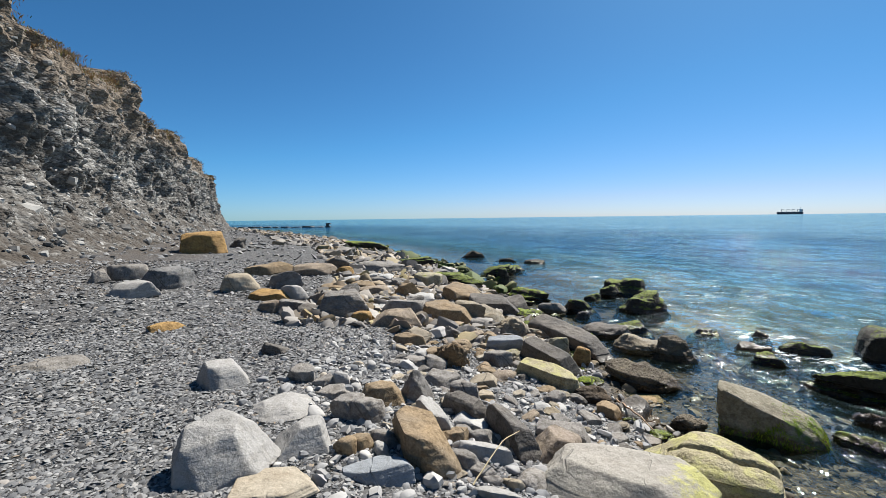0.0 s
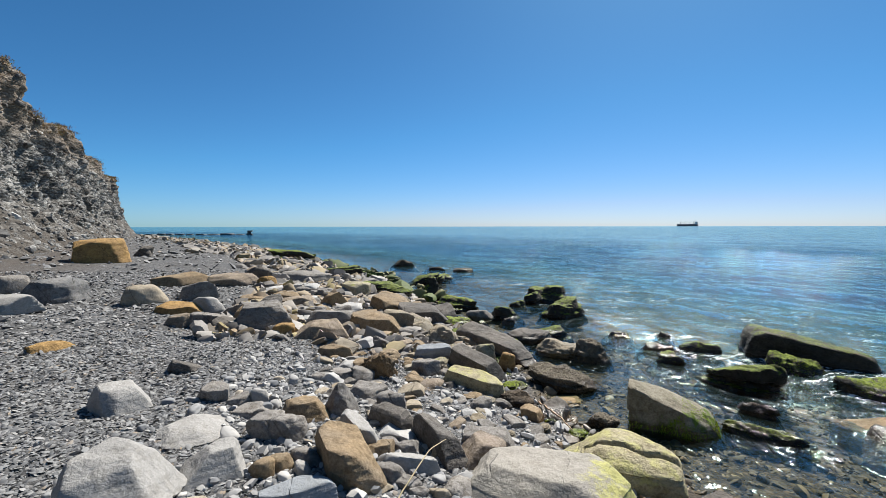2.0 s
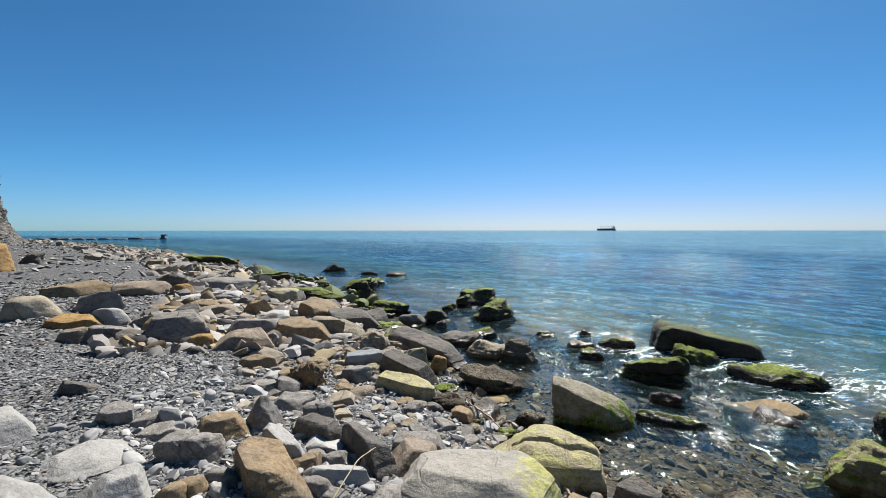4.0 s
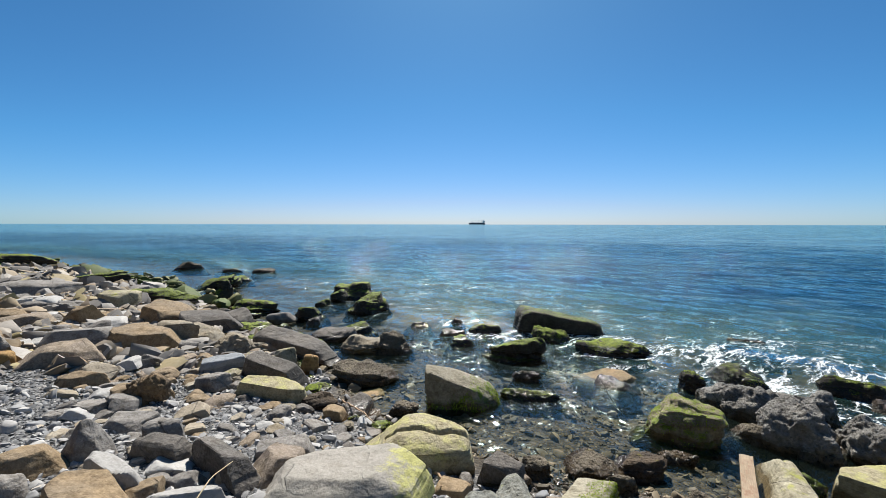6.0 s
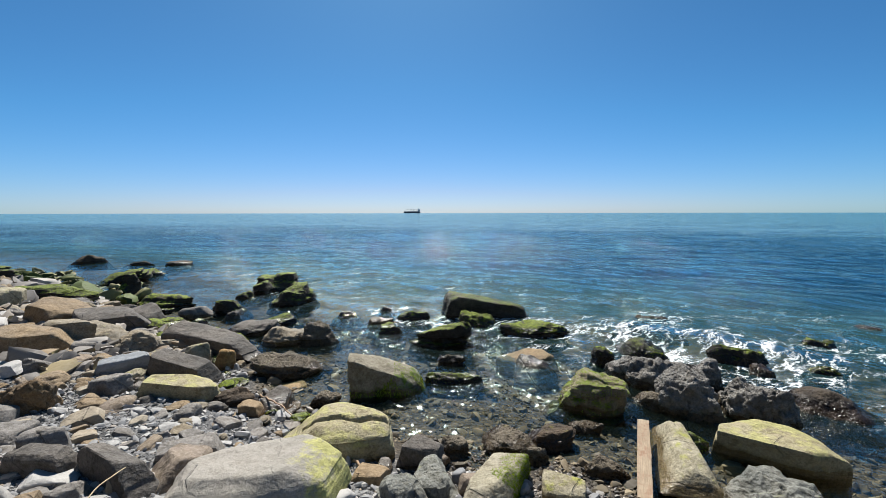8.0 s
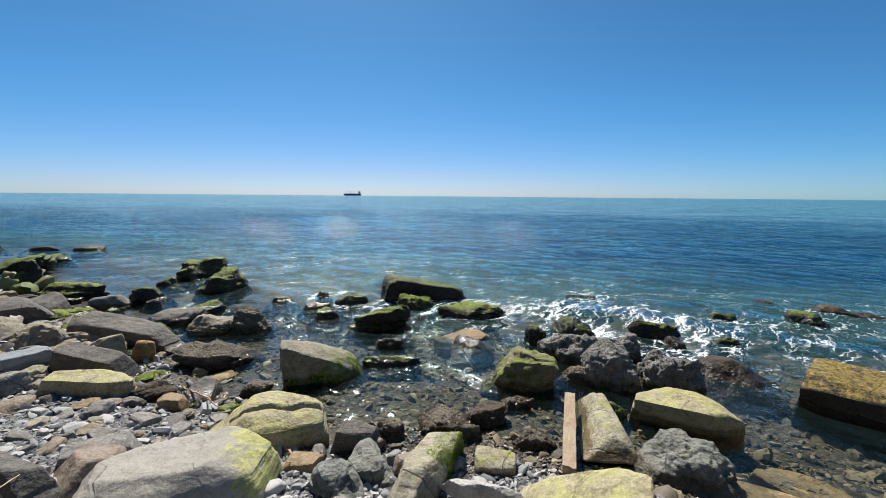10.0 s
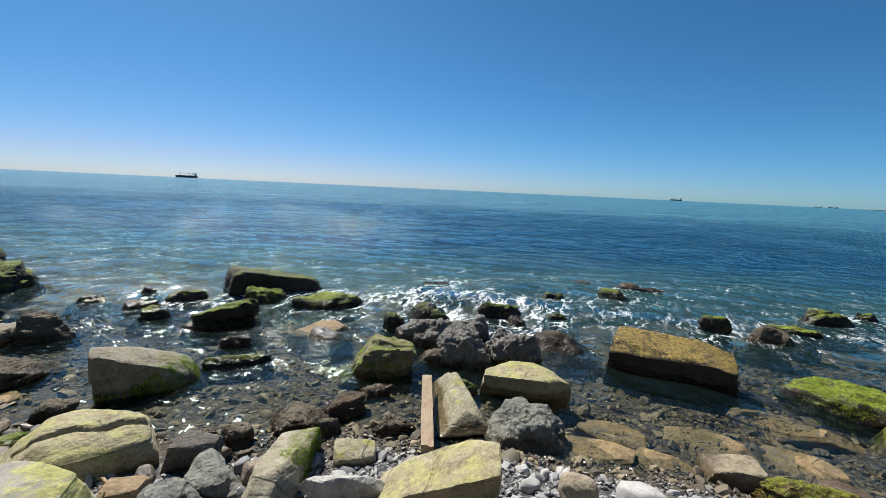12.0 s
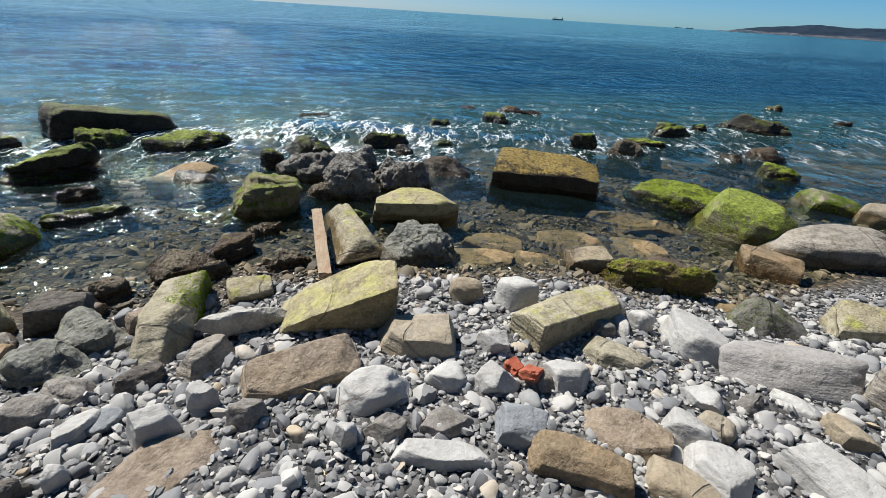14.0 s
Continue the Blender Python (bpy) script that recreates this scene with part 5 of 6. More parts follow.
rock("rock_slab", "S", "slab", (5.21, -0.08, -0.15), (0.84, 0.57, 0.14), -97, 0, 199, "submerged flat brown stone in the sea")
rock("rock_slab", "S", "slab", (4.78, -0.61, -0.12), (0.76, 0.52, 0.11), -107, 0, 200, "submerged tan stone on the beach")
rock("rock_slab", "S", "slab", (5.36, -2.01, -0.17), (0.70, 0.48, 0.16), -117, 0, 201, "submerged flat stone in the sea")
rock("rock_slab", "S", "slab", (4.11, -2.36, -0.01), (0.39, 0.26, 0.11), -131, 0, 202, "wet brown flat stone on the beach")
rock("rock_slab", "S", "slab", (6.49, 4.84, -0.40), (1.12, 0.76, 0.40), -57, 0, 203, "submerged ochre slab among weed")
rock("rock_slab", "S", "slab", (2.41, 6.45, -0.12), (1.05, 0.82, 0.11), -16, 0, 204, "wet brown slab in a pool")
rock("beach_stone", "G", "ang", (1.82, 2.59, 0.18), (0.34, 0.26, 0.17), -27, 0, 205, "layered grey rock among flakes of stone")
rock("beach_stone", "G", "reef", (2.02, 2.49, 0.15), (0.36, 0.39, 0.17), -24, 0, 206, "dark grey flaky slab leaning on others")
rock("rock_slab", "D", "reef", (2.20, 2.23, 0.13), (0.36, 0.28, 0.17), -39, 0, 207, "thin dark grey flake of stone")
rock("rock_slab", "H", "slab", (1.86, 2.12, 0.20), (0.24, 0.16, 0.12), -35, 0, 208, "pale oval flat stone on the beach")
rock("beach_stone", "G", "round", (1.73, 1.57, 0.26), (0.24, 0.17, 0.11), -39, 0, 209, "rounded grey stone on cobbles")
rock("rock_slab", "G", "slab", (1.96, 1.31, 0.26), (0.24, 0.18, 0.18), -48, 0, 210, "broken grey slab among pebbles")
rock("beach_stone", "G", "ang", (2.01, 0.53, 0.29), (0.27, 0.18, 0.12), -73, 0, 211, "blue-grey angular stone on the beach")
rock("rock_slab", "G", "slab", (2.67, -0.38, 0.21), (0.44, 0.27, 0.11), -101, 0, 212, "flat grey stone beside a brick")
rock("beach_stone", "G", "round", (2.63, -1.75, 0.19), (0.18, 0.14, 0.17), -128, 0, 213, "grey oval cobble on the beach")
rock("beach_stone", "W", "round", (2.73, -2.09, 0.18), (0.29, 0.18, 0.12), -137, 0, 214, "white oval stone with grey veins")
rock("rock_slab", "TB", "slab", (2.81, 2.64, 0.01), (0.28, 0.19, 0.24), -38, 0, 215, "brown flat stone at the waterline")
rock("beach_stone", "BK", "reef", (3.25, 3.36, -0.03), (0.39, 0.30, 0.20), -39, 0, 216, "wet brown angular stone in the shallows")
rock("rock_slab", "G", "slab", (2.64, 1.23, 0.14), (0.33, 0.24, 0.11), -67, 0, 217, "grey flake between large blocks")
rock("rock_slab", "TB", "slab", (2.82, 3.32, 0.01), (0.51, 0.30, 0.13), -45, 0, 218, "brown flat stone at the water's edge")
rock("beach_stone", "BK", "reef", (3.08, 3.66, -0.03), (0.40, 0.27, 0.16), -48, 0, 219, "wet brown stone in the shallows")
rock("boulder", "BK", "reef", (2.74, 5.40, -0.08), (0.52, 0.32, 0.23), -29, 0, 220, "brown wet stone beside a yellow block")
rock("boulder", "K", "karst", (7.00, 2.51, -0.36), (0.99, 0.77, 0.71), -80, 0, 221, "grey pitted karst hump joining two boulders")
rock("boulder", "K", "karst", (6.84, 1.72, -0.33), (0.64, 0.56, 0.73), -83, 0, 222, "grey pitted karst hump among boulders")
rock("boulder", "BK", "reef", (6.02, 2.51, -0.30), (0.71, 0.53, 0.45), -77, 0, 223, "brown weedy stones below a karst boulder")
rock("rock_slab", "S", "slab", (5.44, -1.83, -0.17), (0.86, 0.58, 0.16), -116, 0, 224, "broad submerged ochre slab in the sea")
rock("rock_slab", "S", "slab", (4.73, 0.14, -0.12), (0.86, 0.48, 0.11), -93, 0, 225, "submerged brown slab near cobbles")
rock("rock_slab", "TB", "slab", (4.78, -2.05, -0.07), (0.65, 0.38, 0.20), -115, 0, 226, "wet tan stone at the waterline")
rock("boulder", "BK", "reef", (4.10, 2.05, -0.05), (0.54, 0.26, 0.21), -57, 0, 227, "pitted brown rock above the pool")
rock("beach_stone", "BK", "reef", (3.75, 2.67, -0.06), (0.40, 0.27, 0.23), -50, 0, 228, "flat pitted rock at the pool")
rock("beach_stone", "BK", "reef", (4.75, 2.65, -0.11), (0.40, 0.28, 0.22), -68, 0, 229, "small tan block beside a weedy boulder")

# ---- the field of stones along the water, towards the far end of the beach ----
def clear_of(x, y, r, slack=1.0):
    return all((x - a) ** 2 + (y - b) ** 2 > (slack * (r + c)) ** 2 for a, b, c, _ in PLACED)


FIELD = {"W": "white limestone boulder in the field of stones", "G": "grey marl boulder in the field of stones", "GS": "layered grey boulder in the field of stones",
         "T": "tan sandstone boulder in the field of stones", "TB": "brown sandstone boulder in the field of stones", "C": "cream boulder in the field of stones",
         "D": "dark slate boulder in the field of stones", "TY": "algae-stained boulder near the water", "M": "mossy boulder at the water's edge", "MG": "green weed-covered boulder at the water's edge"}


def add_field():
    rng = np.random.RandomState(41)
    made = 0
    for k in range(26000):
        if made >= 330:
            break
        y = (3.4 + 6 * rng.rand()) if made < 190 else 7 + 8 * rng.rand()
        d = rng.uniform(0.15, 3.4) if y < 9 else rng.uniform(-0.6, 5.4 if y < 30 else 4.0)
        shore_x = np.interp(y, [3.4, 4.5, 6.5, 8, 12, 16, 20, 24, 36.5, 52], [3.1, 2.8, 2.3, 2.3, 1.9, 1.2, 0.4, -0.9, -6, -14])
        x = shore_x - d * (1.0 if y < 18 else 1.15)
        size = float(np.clip(rng.lognormal(-1.3 if y < 9 else -0.62, 0.42), 0.13, 1.3)) * (1.0 + 0.012 * y)
        if not clear_of(x, y, 0.36 * size, 0.72):
            continue
        if d < 0.5:
            stone = rng.choice(["M", "MG", "TY", "D"])
        elif d < 1.6:
            stone = rng.choice(["TY", "G", "D", "T", "GS", "Y"], p=[0.25, 0.25, 0.15, 0.1, 0.15, 0.1])
        else:
            stone = rng.choice(["W", "G", "GS", "T", "TB", "C", "D"], p=[0.16, 0.24, 0.16, 0.15, 0.09, 0.17, 0.03])
        style = rng.choice(["ang", "block", "slab", "round"], p=[0.36, 0.10, 0.40, 0.14])
        if stone in ("M", "MG", "TY"):
            style = "reef"
        shape = (size, size * rng.uniform(0.55, 0.9), size * (rng.uniform(0.14, 0.24) if style == "slab" else rng.uniform(0.24, 0.42)))
        rock("boulder" if size > 0.4 else "beach_stone", stone, style, (x, y, float(ground_z(np.array([x]), np.array([y]))[0]) - 0.2 * shape[2]), shape, rng.uniform(0, 360), rng.uniform(-15, 15), 300 + k,
             FIELD.get(stone, "yellow algae-covered boulder in the field of stones"), "boulders of the stone field")
        made += 1


add_field()


# ---- the sea, which foams round the rocks in it ----
def add_sea():
    x, y, quads = polar(rings(2.2, 60, 4720, 0.0125, 0.05), np.radians(np.linspace(-62, 172, 520)))
    d = -shore_distance(x, y)
    p = np.stack([x, y, np.zeros_like(x)], 1)
    fade = np.clip(d / 4, 0, 1) * np.exp(-np.hypot(x, y) / 90)
    wave = 0
    for length, turn, height in ((5.5, 0.70, 0.040), (3.1, 0.95, 0.026), (2.0, 0.45, 0.018), (1.2, 1.25, 0.012), (0.8, 0.2, 0.008)):
        phase = 2 * math.pi / length * (x * math.cos(turn) + y * math.sin(turn)) + 3 * value_noise(p / (2.5 * length), 5)
        wave = wave + height * np.sin(phase)
    along = value_noise(np.stack([x * 0.22, y * 0.22, 0 * x], 1), 12)
    crest = d + 2.5 * (value_noise(np.stack([x * 0.11, y * 0.11, 0 * x + 4], 1), 3) - 0.5)
    breaker = np.exp(-((crest - 6.2) / 0.55) ** 2) * np.clip((along - 0.2) * 2.5, 0, 1) * np.exp(-((y - 2.5) / 3.8) ** 2)
    p[:, 2] = fade * wave + 0.16 * breaker
    foam = 0.40 * breaker + 0.43 * np.exp(-((crest - 5.0) / 1.7) ** 2) * np.clip((along - 0.15) * 2, 0, 1) * np.exp(-((y - 1.5) / 4.5) ** 2)
    foam = foam + 0.27 * np.exp(-((d - 6) / 5.0) ** 2) * np.clip((26 - np.abs(y)) / 6, 0, 1)
    for rx, ry, rr, _ in PLACED:
        if shore_distance(rx, ry) < -1.2 and math.hypot(rx, ry) < 20:
            close = (np.abs(x - rx) < 2) & (np.abs(y - ry) < 2)
            gap = np.hypot(x[close] - rx - 0.15, y[close] - ry) - rr
            foam[close] += 0.16 * np.exp(-(np.clip(gap, 0, None) / 0.28) ** 2) * np.clip((d[close] - 1) / 3, 0, 1)
    foam = foam * np.clip((d - 2.4) / 2.0, 0, 1)
    keep = d[quads].max(1) > -1.0
    used = np.unique(quads[keep])
    renumber = np.zeros(len(p), int)
    renumber[used] = np.arange(len(used))
    me = make_mesh("sea", p[used], renumber[quads[keep]], water_material())
    for name, values in (("offshore", d), ("foam", foam)):
        me.attributes.new(name, "FLOAT", "POINT").data.foreach_set("value", values[used].astype(np.float32))
    tagged(new("sea", me), "rippled blue-green sea, clear over stones near the shore", "sea", kind="structure")


add_sea()

# ---- cobbles: the nearest as things of their own ----
def add_cobbles():
    rng = np.random.RandomState(77)
    shapes = []
    for k in range(16):
        flat = rng.uniform(0.28, 0.6)
        points, quads = rock_points("slab" if k % 4 == 0 else "cobble", (1.0, rng.uniform(0.6, 0.9), flat), 900 + k, 6)
        shapes.append((points, quads))
    made, k = 0, 0
    meshes = {}
    while made < 290 and k < 9000:
        k += 1
        if made < 215:
            x, y = rng.uniform(0.9, 3.7), rng.uniform(-3.6, 3.2)
        else:
            x, y = rng.uniform(-2.6, 1.4), rng.uniform(3.1, 6.2)
        if shore_distance(x, y) < 0.25:
            continue
        size = float(np.clip(rng.lognormal(-1.95, 0.38), 0.09, 0.30))
        if not clear_of(x, y, 0.4 * size, 0.9):
            continue
        which, step = rng.randint(16), round(size / 0.03)
        if (which, step) not in meshes:
            points, quads = shapes[which]
            meshes[which, step] = make_mesh("cobble", points * step * 0.03, quads, LOOSE_COBBLES)
        ob = new("cobble", meshes[which, step])
        ob.matrix_world = pose(x, y, float(ground_z(np.array([x]), np.array([y]))[0]) - 0.012, rng.uniform(-12, 12), rng.uniform(-12, 12), rng.uniform(0, 360))
        tagged(ob, "rounded grey or white cobble lying on the shingle", "cobble", "cobbles on the beach")
        PLACED.append((x, y, 0.36 * size, 0))
        made += 1


add_cobbles()


# ---- what nobody could count: shingle, gravel, stones under water ----
def scatter(name, count, pick, sizes, material, label, seed, cells=1, flat=(0.3, 0.65), lift=0.25, stay=None, blunt=2.4, cuts=3):
    rng = np.random.RandomState(seed)
    x, y = pick(rng, count)
    z = ground_z(x, y)
    keep = np.ones(len(x), bool)
    if stay is not None:
        keep &= stay(shore_distance(x, y), x, y)
    x, y, z = x[keep], y[keep], z[keep]
    m = len(x)
    big = np.clip(rng.lognormal(math.log(sizes[0]), 0.38, m), sizes[1], sizes[2])
    if cells > 1:
        c, quads = cube_grid(cells)
        unit = c / (np.abs(c) ** blunt).sum(1)[:, None] ** (1 / blunt) * 0.5
        faces = quads
    else:
        rim = np.radians(np.arange(6) * 60.0)
        unit = np.concatenate([np.stack([0.5 * np.cos(rim), 0.5 * np.sin(rim), 0 * rim], 1), [(0, 0, 0.42), (0, 0, -0.42)]])
        faces = np.array([(k, (k + 1) % 6, 6) for k in range(6)] + [((k + 1) % 6, k, 7) for k in range(6)])
    v = len(unit)
    p = unit[None] * (1 + (0.30 if cells > 1 else 0.50) * (rng.rand(m, v, 1 if cells > 1 else 3) - 0.5))
    for _ in range(cuts):
        way = rng.normal(size=(m, 1, 3))
        way /= np.linalg.norm(way, axis=2)[..., None]
        p = p - np.clip((p * way).sum(2) - rng.uniform(0.26, 0.42, (m, 1)), 0, None)[..., None] * way
    tall = rng.uniform(*flat, m)
    p = p * np.stack([big, big * rng.uniform(0.45, 0.9, m), big * tall], 1)[:, None, :]
    lean, roll, spin = rng.normal(0, 0.36, m), rng.normal(0, 0.36, m), rng.uniform(0, 6.28, m)
    px, py, pz = p[..., 0], p[..., 1], p[..., 2]
    py, pz = py * np.cos(lean)[:, None] - pz * np.sin(lean)[:, None], py * np.sin(lean)[:, None] + pz * np.cos(lean)[:, None]
    px, pz = px * np.cos(roll)[:, None] + pz * np.sin(roll)[:, None], -px * np.sin(roll)[:, None] + pz * np.cos(roll)[:, None]
    px, py = px * np.cos(spin)[:, None] - py * np.sin(spin)[:, None], px * np.sin(spin)[:, None] + py * np.cos(spin)[:, None]
    p = np.stack([px + x[:, None], py + y[:, None], pz + (z + lift * big * tall)[:, None]], 2).reshape(-1, 3)
    f = (faces[None] + (np.arange(m) * v)[:, None, None]).reshape(-1, faces.shape[1])
    tagged(new(name, make_mesh(name, p, f, material, True, 38 if cells > 1 else 62)), label, "shingle", kind="stuff")


def sector(r0, r1, a0, a1):
    def pick(rng, count):
        r = np.sqrt(rng.uniform(r0 * r0, r1 * r1, count))
        a = np.radians(rng.uniform(a0, a1, count))
        return r * np.sin(a), r * np.cos(a)
    return pick


def patch(x0, x1, y0, y1):
    return lambda rng, count: (rng.uniform(x0, x1, count), rng.uniform(y0, y1, count))


def along_shore(y0, y1, d0, d1):
    def pick(rng, count):
        y = rng.uniform(y0 ** 0.5, y1 ** 0.5, count) ** 2
        x = np.interp(y, [8, 12, 16, 20, 24, 36.5, 52, 68, 101], [2.3, 1.9, 1.2, 0.4, -0.9, -6, -14, -24, -44])
        return x - rng.uniform(d0, d1, count) * np.where(y < 18, 1.0, 1.15), y
    return pick


FIELD_STONES = pebble_material("field_stones", [(0.0, (0.16, 0.145, 0.13)), (0.25, (0.29, 0.265, 0.24)), (0.5, (0.40, 0.37, 0.335)), (0.62, (0.54, 0.50, 0.45)), (0.75, (0.42, 0.31, 0.18)), (0.88, (0.34, 0.26, 0.18)), (1.0, (0.44, 0.36, 0.17))])
SHORE_STONES = pebble_material("shore_stones", [(0.0, (0.05, 0.05, 0.035)), (0.4, (0.06, 0.09, 0.02)), (0.7, (0.11, 0.15, 0.025)), (1.0, (0.30, 0.27, 0.12))])
scatter("stone_field", 1100, along_shore(8.0, 17, 0.4, 5.6), (0.30, 0.14, 0.62), FIELD_STONES, "grey, tan and cream stones packed between boulders", 31, cells=3, flat=(0.35, 0.6), lift=0.12, blunt=5.0, cuts=7)
scatter("stone_field", 1300, along_shore(14, 60, 0.4, 5.8), (0.42, 0.16, 1.1), FIELD_STONES, "field of grey, tan and cream stones along the far beach", 32, cells=3, flat=(0.3, 0.55), lift=0.12, blunt=5.0, cuts=7)
scatter("stone_field", 1500, along_shore(30, 100, 0.3, 8.0), (0.5, 0.2, 1.2), FIELD_STONES, "distant stones at the end of the beach", 33, cells=2, flat=(0.3, 0.5), lift=0.12, blunt=5.0, cuts=7)
scatter("weedy_stones", 260, along_shore(15, 95, -1.2, 0.8), (0.6, 0.2, 1.5), SHORE_STONES, "weed-covered stones along the far waterline", 34, cells=4, flat=(0.25, 0.45), lift=0.2)
dry = lambda d, x, y: d > -0.1
# the cobbles thin out towards the open shingle
frayed = lambda x, y: x > 1.0 + 0.14 * np.sin(2.3 * y) + 0.22 * np.sin(917.3 * x + 733.1 * y)
scatter("shingle", 4000, sector(0.1, 9, 150, 305), (0.08, 0.03, 0.15), SHINGLE, "coarse grey shingle of the open beach", 10, stay=lambda d, x, y: d > 1.5)
scatter("shingle", 36000, sector(2.2, 5.6, -56, 34), (0.036, 0.016, 0.09), SHINGLE, "grey shingle with paler pebbles between", 1, flat=(0.18, 0.45), stay=dry)
scatter("shingle", 36000, sector(5.6, 9.5, -54, 16), (0.046, 0.02, 0.10), SHINGLE, "grey shingle of the open beach", 2, flat=(0.18, 0.45), stay=dry)
scatter("shingle", 17000, sector(9.5, 20, -52, 14), (0.075, 0.03, 0.20), SHINGLE, "coarse grey shingle of the upper beach", 3, stay=dry)
scatter("shingle", 5000, sector(20, 75, -46, 4), (0.20, 0.08, 0.6), SHINGLE, "distant grey stones along the beach", 4, stay=lambda d, x, y: (d > -0.2) & (d < 18))
scatter("shingle", 14000, patch(0.9, 4.8, -4.6, 3.2), (0.030, 0.014, 0.05), PEBBLES, "fine grey gravel between the cobbles", 11, lift=0.35, stay=lambda d, x, y: (d > -0.4) & frayed(x, y))
scatter("cobble_bed", 4200, patch(0.9, 4.6, -4.6, 3.0), (0.070, 0.032, 0.17), COBBLES, "white and grey cobbles beside the water", 5, cells=3, stay=lambda d, x, y: (d > 0.0) & frayed(x, y))
scatter("pebble_bed", 9000, patch(0.9, 4.8, -4.6, 3.2), (0.040, 0.018, 0.07), PEBBLES, "small grey pebbles between the cobbles", 6, cells=2, lift=0.45, stay=lambda d, x, y: (d > -0.4) & frayed(x, y))
scatter("cobble_bed", 1500, patch(-2.2, 2.6, 3.0, 7.5), (0.085, 0.04, 0.2), COBBLES, "grey and white cobbles among boulders", 7, cells=2, stay=lambda d, x, y: (d > 0.0) & (x > -1.4 - 0.2 * y + 0.6))
scatter("drowned_stones", 6500, patch(1.8, 11, -6, 10), (0.10, 0.03, 0.32), DROWNED, "brown stones on the bed of the shallows", 8, cells=2, stay=lambda d, x, y: (d < 0.1) & (d > -5), lift=0.1)
scatter("drowned_stones", 9000, patch(1.8, 7, -5, 8), (0.05, 0.02, 0.09), DROWNED, "small brown pebbles under clear water", 9, stay=lambda d, x, y: (d < 0.1) & (d > -2.6), lift=0.1)


# ---- cliff: stones in the face and at its foot, dry grass along the edge ----
def add_cliff_stones():
    rng = np.random.RandomState(19)
    pieces = []
    m = 4600
    s, u = rng.uniform(72, 170, m), rng.beta(1.1, 1.6, m) * 0.9
    at = cliff_surface(s, u)
    c, quads = cube_grid(2)
    unit = c / (np.abs(c) ** 3).sum(1)[:, None] ** (1 / 3) * 0.5
    size = np.clip(rng.lognormal(-1.75, 0.55, m), 0.07, 0.9)
    for k in range(m):
        p = unit * (1 + 0.3 * (rng.rand(len(unit), 1) - 0.5)) * size[k] * np.array([1, rng.uniform(0.6, 0.9), rng.uniform(0.35, 0.7)])
        turn = np.array(Euler((rng.normal(0, 0.4), rng.normal(0, 0.4), rng.uniform(0, 6.28))).to_matrix())
        pieces.append((p @ turn.T + at[k], quads))
    points, faces = joined(pieces)
    stone = pebble_material("cliff_stones", [(0.0, (0.10, 0.095, 0.09)), (0.4, (0.22, 0.215, 0.205)), (0.8, (0.37, 0.36, 0.34)), (1.0, (0.62, 0.60, 0.56))], wet=False)
    tagged(new("cliff_stones", make_mesh("cliff_stones", points, faces, stone, False)), "loose grey stones sticking out of the cliff", "stones", kind="stuff")


def add_grass():
    rng = np.random.RandomState(23)
    points, faces = [], []
    m = 1500
    s = rng.uniform(75, 185, m)
    u = np.where(rng.rand(m) < 0.7, rng.uniform(0.90, 0.965, m), rng.uniform(0.84, 0.93, m))
    lush = np.clip(rough_noise(np.stack([s * 0.4, 0 * s, 0 * s], 1), 5, 2) + 0.55, 0.1, 1)
    for (x, y, z), full in zip(cliff_surface(s, u), lush):
        for _ in range(int(8 + 36 * full)):
            a, lean, tall = rng.uniform(0, 6.28), rng.uniform(0.2, 1.5), rng.uniform(0.05, 0.16) * (0.5 + 0.8 * full)
            bx, by = x + rng.normal(0, 0.26), y + rng.normal(0, 0.26)
            dx, dy = math.cos(a), math.sin(a)
            k, w = len(points), 0.006
            points += [(bx - dy * w, by + dx * w, z - 0.08), (bx + dy * w, by - dx * w, z - 0.08),
                       (bx + dx * lean * tall * 0.4 + dy * w, by + dy * lean * tall * 0.4 - dx * w, z + tall * 0.6), (bx + dx * lean * tall, by + dy * lean * tall, z + tall)]
            faces += [(k, k + 1, k + 2), (k, k + 2, k + 3)]
    grass = grass_material("dry_grass", [(0.0, (0.09, 0.055, 0.03)), (0.4, (0.17, 0.10, 0.05)), (0.75, (0.22, 0.16, 0.09)), (0.9, (0.11, 0.11, 0.04)), (1.0, (0.07, 0.12, 0.03))])
    tagged(new("dry_grass", make_mesh("dry_grass", np.array(points), faces, grass, False)), "brown and green dry grass along the cliff edge", "grass", kind="stuff")


add_cliff_stones()
add_grass()

# ---- small things on the beach ----
PLANK_WOOD = wood_material("weathered_plank_wood", (0.20, 0.145, 0.09), (0.36, 0.28, 0.19), (0.22, 0.125, 0.075))
DRIFTWOOD = wood_material("driftwood", (0.22, 0.14, 0.08), (0.34, 0.24, 0.15))
STRAW = plain_material("dry_reed", (0.55, 0.46, 0.28), (0.42, 0.34, 0.2))
BRICK = plain_material("red_brick", (0.27, 0.065, 0.035), (0.33, 0.105, 0.06), 14.0, 0.9, 0.5)


